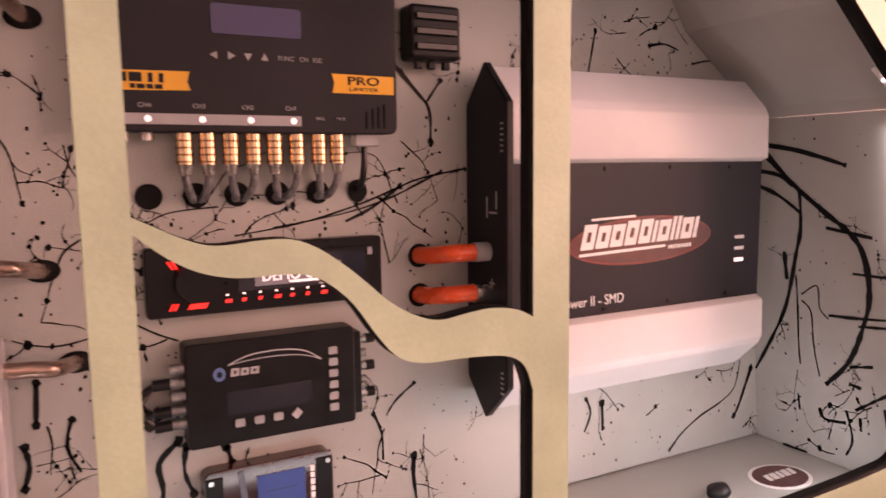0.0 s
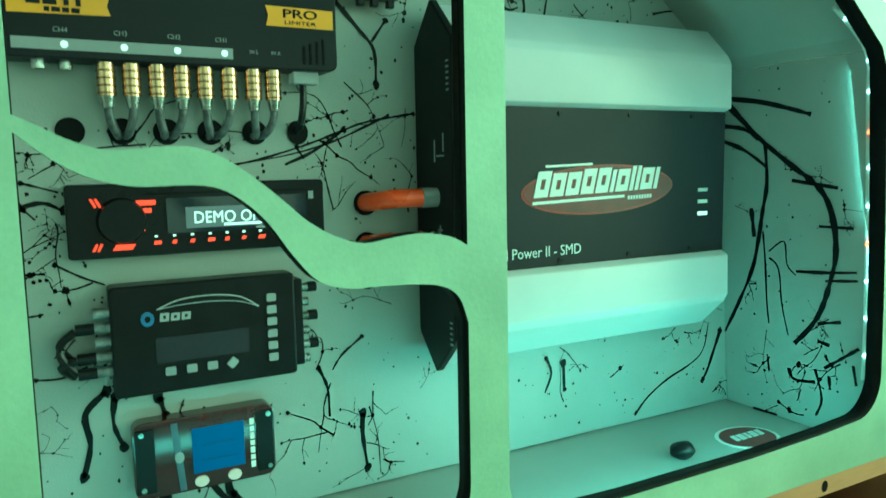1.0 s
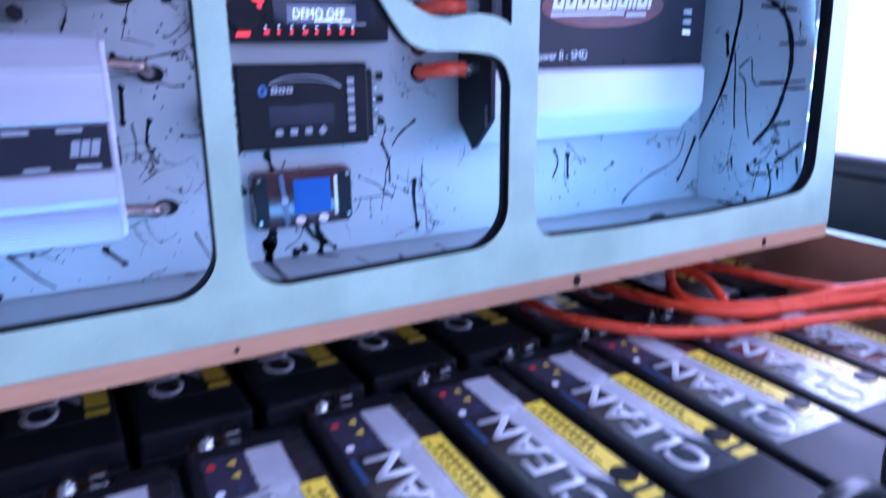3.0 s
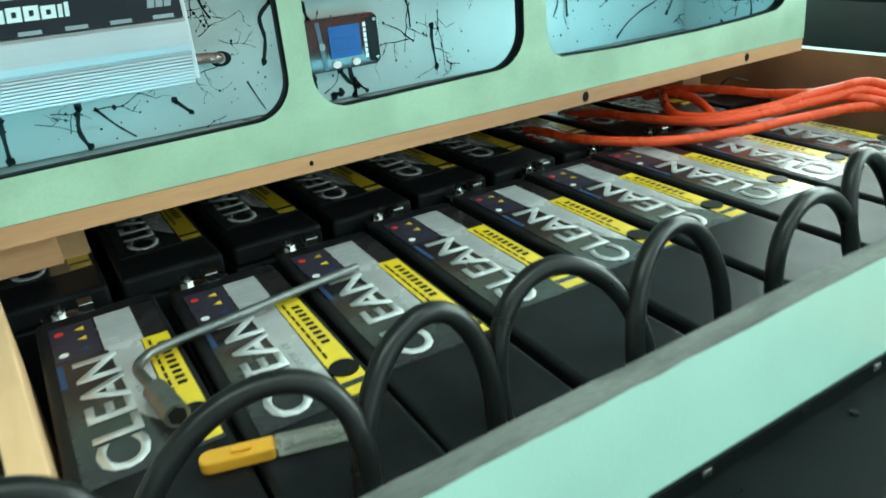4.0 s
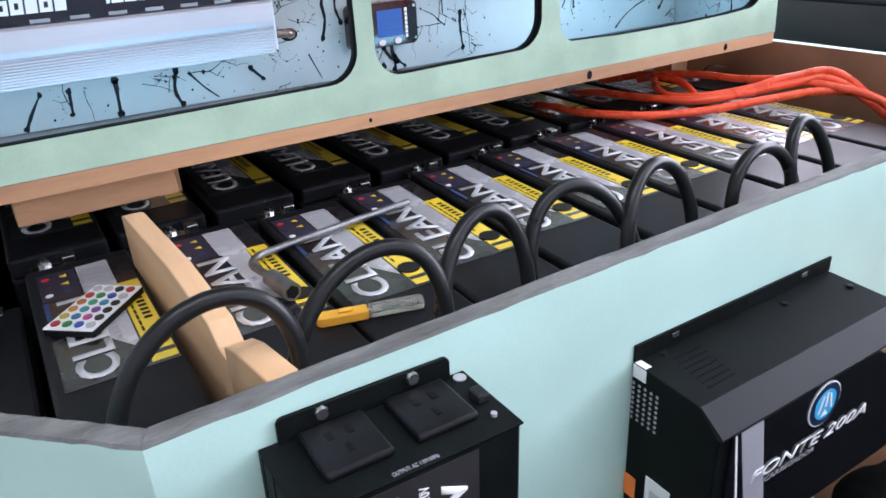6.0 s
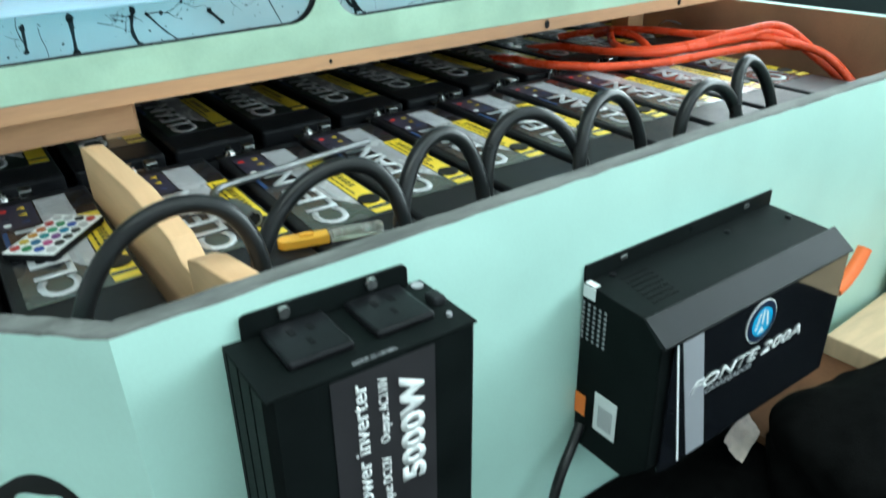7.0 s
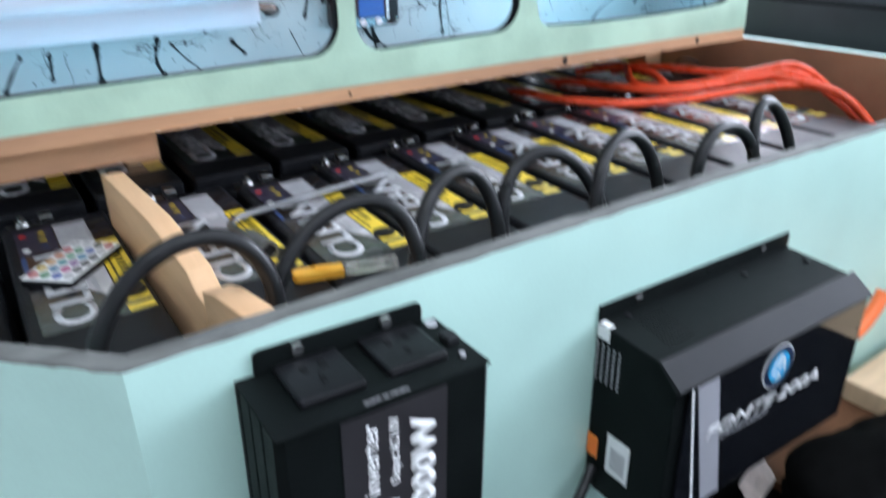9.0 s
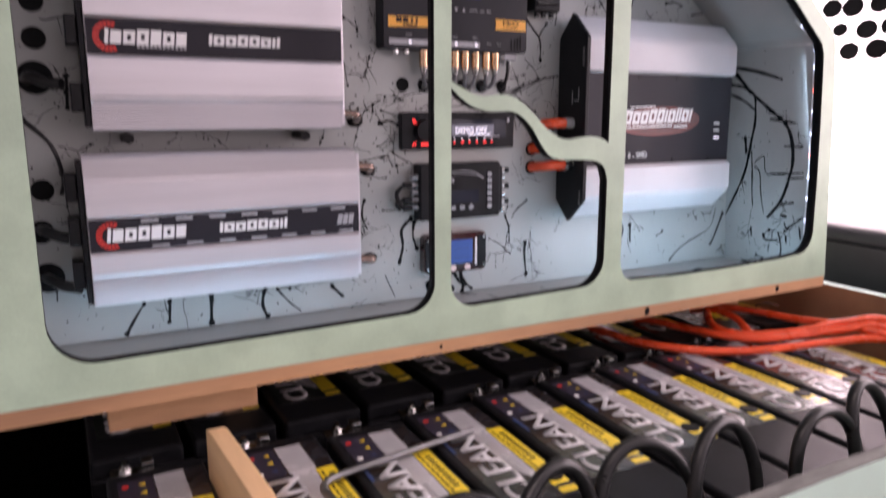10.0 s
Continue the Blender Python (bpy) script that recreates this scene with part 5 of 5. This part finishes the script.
for pts in ([(-0.0095, -0.006), (-0.0070, -0.006), (-0.0030, 0.010), (-0.0055, 0.009)], [(-0.0012, -0.002), (0.0012, -0.002), (0.0014, 0.0115), (-0.0012, 0.0115)], [(0.0070, -0.006), (0.0095, -0.006), (0.0055, 0.009), (0.0030, 0.010)], [(-0.0045, -0.0105), (0.0045, -0.0105), (0.0, -0.0045)]):
    put("emblem_mark", prism(pts, "z", 0, 0.0003), on_front(0.1555, fy - 0.0014, 0.128), WHITE_PRINT, fr)
# round vents as pale grey discs, the light in the holes put into colour
grid = bmesh.new()
for i in range(5):
    for k in range(8):
        rod((CX0 + 0.0002, -0.0420 + i * 0.0060, 0.1190 + k * 0.0047), (CX0 - 0.0004, -0.0420 + i * 0.0060, 0.1190 + k * 0.0047), 0.0014, 10, bm=grid)
tagged(part("vent_grid", grid, GREY_PRINT, ch), kind="stuff")
slits = bmesh.new()
for i in range(9):
    for k in range(7):
        xx, yy = 0.056 + i * 0.0036 + k * 0.001, -0.068 + k * 0.0062
        zz = 0.1675 + 0.004 * (yy + 0.082) / 0.0665
        rod((xx, yy, zz - 0.003), (xx, yy, zz - 0.0010), 0.0012, 8, bm=slits)
tagged(part("vent_hole", slits, BLACK_EDGE, ch), kind="stuff")
part("side_sticker", box(CX0 - 0.0009, CX0 - 0.0003, -0.0630, -0.0385, 0.0340, 0.0730), WHITE_PRINT, ch, "white barcode sticker")
for i in range(9):
    part("sticker_line", box(CX0 - 0.0013, CX0 - 0.0010, -0.0590 + i * 0.0018, -0.0582 + i * 0.0018, 0.040, 0.062), GREY_PRINT, ch)
part("orange_sticker", box(CX0 - 0.0009, CX0 - 0.0003, -0.0280, -0.0160, 0.0390, 0.0605), surf("orange_sticker", (0.95, 0.24, 0.03), 0.4, var=0.05, bump=0.0), ch, "small orange sticker")
cs = box(CX0 - 0.0009, CX0 - 0.0003, -0.0300, -0.0170, 0.1580, 0.1690)
box(CX0 - 0.0003, CX0 + 0.006, -0.0290, -0.0180, 0.1700, 0.1705, bm=cs)
part("corner_sticker", cs, WHITE_PRINT, ch)
for x, yv in ((0.06, -0.022), (0.20, -0.030), (0.272, -0.045)):
    part("screw", rod((x, yv, 0.1680), (x, yv, 0.1708), 0.0028, 12), BLACK, ch)
tagged(finish("power_cable", tube([(0.0300, -0.026, 0.030), (0.0170, -0.031, 0.018), (-0.0070, -0.040, -0.004), (-0.0220, -0.045, -0.044), (-0.0225, -0.047, -0.080)], 0.0046, 12, 8), RUBBER, smooth=True), "black power cable hanging out of the charger", "cable")

# ---- painted script on the front board ----
sign = thing("painted_script", "large black looping script painted on the mint board", "lettering")
# strokes on the slanting corner board: metres from its edge, and height
for layer, (pts, w) in enumerate((
    ([(0.1190, 0.0960), (0.1018, 0.0978), (0.0831, 0.1045), (0.0640, 0.1165), (0.0548, 0.1320), (0.0590, 0.1430), (0.0716, 0.1470), (0.0875, 0.1450), (0.1000, 0.1370), (0.1080, 0.1250)], 0.0062),
    ([(0.0990, 0.1300), (0.1040, 0.1040), (0.1088, 0.0775), (0.1128, 0.0462), (0.1155, 0.0156), (0.1150, -0.0200)], 0.0060),
    ([(0.1300, 0.0660), (0.1078, 0.0645), (0.0893, 0.0585), (0.0750, 0.0450), (0.0730, 0.0320), (0.0859, 0.0215), (0.1095, 0.0225), (0.1258, 0.0344), (0.1400, 0.0450)], 0.0058),
)):
    bm = bmesh.new()
    ps = spline([(p[0], p[1], 0) for p in pts], 10)
    rows = []
    for i, p in enumerate(ps):
        d = ps[min(i + 1, len(ps) - 1)] - ps[max(i - 1, 0)]
        s = Vector((-d.y, d.x, 0)).normalized() * w * 1.35 * (0.8 + 0.2 * math.sin(i * 0.23))
        rows.append([bm.verts.new((-0.3125 - 0.722 * q.x - 0.0005 * (layer + 1), -0.015 + 0.692 * q.x - 0.0005 * (layer + 1), q.y)) for q in (p + s, p - s)])
    for (a, b), (c, d) in zip(rows, rows[1:]):
        bm.faces.new((a, b, d, c))
    part("stroke", bm, INK, sign)

# ---- black cable loops along the front board ----
for xl, xr, y, zt, skew, dy, bulge in ((-0.325, -0.211, 0.042, 0.292, 0.018, -0.004, 0.012), (-0.214, -0.104, 0.042, 0.288, 0.024, -0.008, 0.020), (-0.106, -0.018, 0.042, 0.292, 0.012, 0.006, 0.022), (-0.012, 0.090, 0.044, 0.291, -0.004, -0.006, 0.022), (0.074, 0.172, 0.042, 0.291, 0.002, 0.008, 0.018), (0.205, 0.311, 0.040, 0.282, -0.012, 0.004, 0.006), (0.297, 0.373, 0.040, 0.291, -0.010, 0.004, 0.018)):
    pts = [(xl - 0.002, y - dy, 0.150)]
    for k in range(13):
        a = math.pi * (1 - k / 12)
        pts.append(((xl + xr) / 2 + (xr - xl) / 2 * math.cos(a) + skew * math.sin(a), y + dy * math.cos(a) + bulge * math.sin(a), 0.205 + (zt - 0.205) * math.sin(a) ** 0.75 - 0.0005))
    pts.append((xr + 0.004, y + dy, 0.165))
    tagged(finish("jumper_cable", tube(pts, 0.0060, 14, 4), RUBBER, smooth=True), "thick black jumper cable arching between battery terminals", "cable", "jumper cables")

# ---- red cables at the far end ----
red = "thick red-orange power cable lying across the batteries"
for k, pts in enumerate((
    [(0.41, 0.60, 0.190), (0.393, 0.52, 0.208), (0.400, 0.445, 0.210), (0.455, 0.372, 0.210), (0.53, 0.330, 0.212), (0.62, 0.292, 0.220), (0.69, 0.255, 0.226), (0.735, 0.20, 0.215), (0.750, 0.12, 0.150)],
    [(0.58, 0.60, 0.205), (0.612, 0.53, 0.222), (0.648, 0.45, 0.228), (0.665, 0.38, 0.229), (0.672, 0.31, 0.237), (0.700, 0.245, 0.232), (0.722, 0.18, 0.215), (0.735, 0.11, 0.150)],
    [(0.67, 0.56, 0.200), (0.628, 0.520, 0.222), (0.588, 0.485, 0.224), (0.553, 0.445, 0.220), (0.540, 0.405, 0.218), (0.562, 0.362, 0.222), (0.61, 0.325, 0.231), (0.67, 0.295, 0.244), (0.72, 0.25, 0.246), (0.751, 0.16, 0.170)],
    [(0.600, 0.53, 0.215), (0.602, 0.49, 0.226), (0.606, 0.45, 0.224), (0.597, 0.415, 0.215), (0.588, 0.395, 0.206)],
    [(0.500, 0.60, 0.195), (0.500, 0.53, 0.210), (0.508, 0.462, 0.214), (0.522, 0.398, 0.217), (0.549, 0.352, 0.220), (0.60, 0.322, 0.226), (0.66, 0.292, 0.235), (0.712, 0.25, 0.238), (0.748, 0.15, 0.170)],
)):
    tagged(finish("power_cable", tube(pts, 0.0060, 14, 10), RED_CABLE, smooth=True), red, "cable", "red power cables")
tagged(finish("cable_tie", tube([(0.652, 0.448, 0.222), (0.655, 0.436, 0.2405), (0.668, 0.430, 0.243), (0.690, 0.425, 0.236)], 0.0012, 6, 6), BLACK), "thin black tie round a red cable", "cable tie")

# ---- loose tools on the batteries ----
wr = thing("socket_wrench", "bent chrome socket wrench lying across the batteries", "wrench")
part("shaft", tube([(0.016, 0.301, 0.2095), (-0.06, 0.290, 0.2095), (-0.150, 0.274, 0.210), (-0.166, 0.267, 0.210), (-0.173, 0.255, 0.2105), (-0.172, 0.240, 0.2105), (-0.167, 0.212, 0.2105)], 0.0037, 14, 8), CHROME, wr, smooth=True)
so = part("socket", rod((-0.1685, 0.219, 0.2105), (-0.1630, 0.182, 0.2105), 0.0082, 20), CHROME, wr, smooth=True)
part("socket_mouth", rod((-0.16305, 0.1823, 0.2105), (-0.1628, 0.1810, 0.2105), 0.0060, 6), BLACK_EDGE, so)
kf = thing("utility_knife", "yellow and clear plastic snap-off knife on a battery", "knife")
kd = (Vector((-0.076, 0.100, 0)) - Vector((-0.160, 0.124, 0))).normalized()
KM = Matrix.Translation((-0.163, 0.135, 0.2005)) @ kd.to_track_quat("X", "Z").to_matrix().to_4x4()
put("handle", prism(rounded(0.0, 0.042, -0.0066, 0.0066, (0.006, 0.002, 0.002, 0.006), 5), "z", 0.0005, 0.0085, 0.0012), KM, AMBER, kf, "amber plastic handle")
put("slider", box(0.018, 0.030, -0.003, 0.003, 0.0088, 0.0105, 0.0008), KM, AMBER, kf)
put("sleeve", prism(rounded(0.0425, 0.088, -0.0060, 0.0060, (0.001, 0.003, 0.003, 0.001), 4), "z", 0.001, 0.009, 0.001), KM, CLEAR, kf)
put("blade", box(0.046, 0.082, -0.0036, 0.0036, 0.0040, 0.0045), KM, STEEL, kf)
rem = thing("remote_control", "small white remote with rows of coloured round keys", "remote control")
ux, uy = Vector((0.034, -0.029, 0)).normalized(), Vector((0.049, 0.057, 0)).normalized()
RM = Matrix(((ux.x, uy.x, 0, -0.348), (ux.y, uy.y, 0, 0.2530), (0, 0, 1, 0.2012), (0, 0, 0, 1)))
put("body", prism(rounded(0, 0.045, 0, 0.076, (0.0015,) * 4, 3), "z", 0, 0.0058, 0.0006), RM, BLACK, rem)
put("face", prism(rounded(0.0004, 0.0446, 0.0004, 0.0756, (0.0013,) * 4, 3), "z", 0.0059, 0.0065), RM, WHITE_PRINT, rem)
hues = [(0.65, 0.05, 0.04), (0.05, 0.35, 0.12), (0.05, 0.12, 0.55), (0.8, 0.8, 0.8), (0.75, 0.22, 0.05), (0.10, 0.5, 0.25), (0.05, 0.35, 0.6), (0.03, 0.03, 0.03), (0.85, 0.4, 0.05), (0.05, 0.4, 0.45), (0.3, 0.08, 0.4), (0.03, 0.03, 0.03), (0.85, 0.6, 0.05), (0.05, 0.25, 0.5), (0.75, 0.1, 0.35), (0.03, 0.03, 0.03)]
keys = [surf("key_colour", tuple(v * 0.6 for v in c), 0.45, var=0.03, bump=0.0) for c in hues]
for i in range(6):
    for k in range(4):
        mat = keys[(i - 1) % 4 * 4 + k] if i else keys[(3, 3, 7, 0)[k]]
        put("key", disc(0.0036, 0.0042, 14, 0.0012), RM @ Matrix.Translation((0.0068 + k * 0.0104, 0.0675 - i * 0.0118, 0.0066)), mat, rem)

# ---- wooden divider between the batteries ----
divider = thing("wood_divider", "rough pine board standing between two batteries", "wood board")
for nm, dv in (("plank", [(0.352, 0.250), (0.337, 0.2535), (0.20, 0.2545), (0.115, 0.2440), (0.098, 0.2320), (0.084, 0.2300), (0.084, 0.110), (0.352, 0.110)]), ("end_piece", [(0.0835, 0.2400), (0.060, 0.2480), (0.006, 0.2560), (0.006, 0.110), (0.0835, 0.110)])):
    bm = prism(dv, "x", -0.010, 0.008 if nm == "plank" else 0.010, 0.0012)
    for v in bm.verts:
        v.co.x += -0.231 - (v.co.y - 0.005) * 0.057
    part(nm, bm, PINE, divider)

# ---- beyond and below the box ----
bench = thing("padded_bench", "long black vinyl bench beyond the battery box", "bench")
part("seat", box(0.93, 1.45, -0.9, 1.9, 0.16, 0.345, 0.035, 4), LEATHER, bench, smooth=True)
part("base", box(0.96, 1.42, -0.88, 1.88, FLOOR, 0.1605), BLACK, bench)
part("piping", rod((0.933, -0.86, 0.318), (0.933, 1.86, 0.318), 0.005, 8), GREY_METAL, bench)
tagged(finish("black_mat", box(-0.9, 0.49, -1.3, -0.017, FLOOR + 0.0005, FLOOR + 0.006, 0.002), CARPET), "black carpet mat on the floor before the box", "mat")
cb = thing("cardboard_box", "flattened brown cardboard box lying beside the charger", "cardboard")
part("sheet", moved(box(-0.095, 0.45, -0.46, 0.060, 0, 0.036, 0.002), pose(0.545, -0.085, FLOOR + 0.0065, 0, 0, 3)), CARDBOARD, cb)
for k, (px, py, w) in enumerate(((0.02, -0.14, 0.05), (0.09, -0.15, 0.03), (0.14, -0.16, 0.05), (0.05, 0.02, 0.05))):
    part("print_bar", moved(box(0, w, 0, 0.016, 0, 0.0006), pose(0.545 + px, -0.085 + py, FLOOR + 0.0427, 0, 0, 3)), surf("brown_print", (0.10, 0.07, 0.05), 0.8, bump=0.0) if k == 0 else bpy.data.materials["brown_print"], cb)
part("flap", moved(box(-0.10, 0.20, -0.002, 0.002, 0, 0.09), pose(0.70, -0.026, FLOOR + 0.044, -4, 0, 2)), CARDBOARD, cb)
# cardboard in shade, set as a separate piece of darker brown
tagged(finish("board_offcut", moved(box(-0.125, 0.085, -0.060, 0.050, 0, 0.010, 0.001), pose(0.380, -0.072, FLOOR + 0.0065, 0, 0, 3)), surf("shaded_cardboard_brown", (0.15, 0.070, 0.035), 0.7, spec=0.1, var=0.2, scale=16, bump=0.2)), "dark brown piece on the black mat in place of shaded cardboard", "board")
tl = thing("cutter_handle", "orange plastic tool handle leaning against the board", "tool")
part("grip", tube([(0.440, -0.030, 0.020), (0.455, -0.031, 0.027), (0.474, -0.031, 0.043), (0.488, -0.030, 0.061)], 0.0082, 12, 8), surf("orange_grip", (0.95, 0.19, 0.04), 0.4, var=0.06, scale=40, bump=0.03), tl, smooth=True)
part("shank", tube([(0.440, -0.029, 0.020), (0.405, -0.026, -0.02), (0.392, -0.028, FLOOR + 0.012)], 0.006, 10, 8), BLACK, tl, smooth=True)
bag = bmesh.new()
bmesh.ops.create_icosphere(bag, subdivisions=5, radius=1.0)
for v in bag.verts:
    c = v.co.copy()
    k = 1 / max(abs(c.x) ** 4 + abs(c.y) ** 4 + abs(c.z) ** 4, 1e-6) ** 0.25
    v.co = c * k * (1 + 0.06 * noise.noise(c * 2.2) + 0.02 * noise.noise(c * 7))
moved(bag, pose(0.300, -0.360, FLOOR + 0.032, 0, 0, -14) @ Matrix.Diagonal((0.165, 0.275, 0.062, 1)))
tagged(finish("black_bag", bag, CARPET, smooth=True), "slack black cloth bag lying on the floor", "bag")
pp = bmesh.new()
bmesh.ops.create_grid(pp, x_segments=12, y_segments=8, size=1.0)
for v in pp.verts:
    v.co.z = 0.5 * noise.noise(Vector((v.co.x * 1.6, v.co.y * 1.6, 3.0)))
moved(pp, pose(0.229, -0.068, FLOOR + 0.027, 38, 6, 18) @ Matrix.Diagonal((0.036, 0.0130, 0.010, 1)))
pob = tagged(finish("paper_scrap", pp, PAPER), "crumpled scrap of white paper on black cloth", "paper")
sm = pob.modifiers.new("thickness", "SOLIDIFY")
sm.thickness = 0.0006

# overexposed perforated sheet in the bright doorway: dark ovals on an added clear pane
random.seed(21)
glass_door = thing("glass_door", "overexposed perforated sheet, set as dark ovals on an added clear pane", "door")
pane = part("pane", box(3.268, 3.274, 0.0, 2.6, FLOOR, 2.4498), clear("added_clear_pane", (1.0, 1.0, 1.0), 0.0, 1.0), glass_door)
pane.visible_shadow = False
for i in range(19):
    for k in range(8):
        cy, cz, r = 0.10 + i * 0.128 + (0.064 if k % 2 else 0) + random.uniform(-0.012, 0.012), 0.865 + k * 0.112 + random.uniform(-0.010, 0.010), random.choice((0.040, 0.052, 0.056, 0.058))
        part("film_dot", moved(disc(r, r * 0.86, 12, 0.001), Matrix.Translation((3.266, cy, cz)) @ Matrix.Rotation(radians(90), 4, "Y") @ Matrix.Rotation(radians(90), 4, "Z")), BLACK_EDGE, pane)
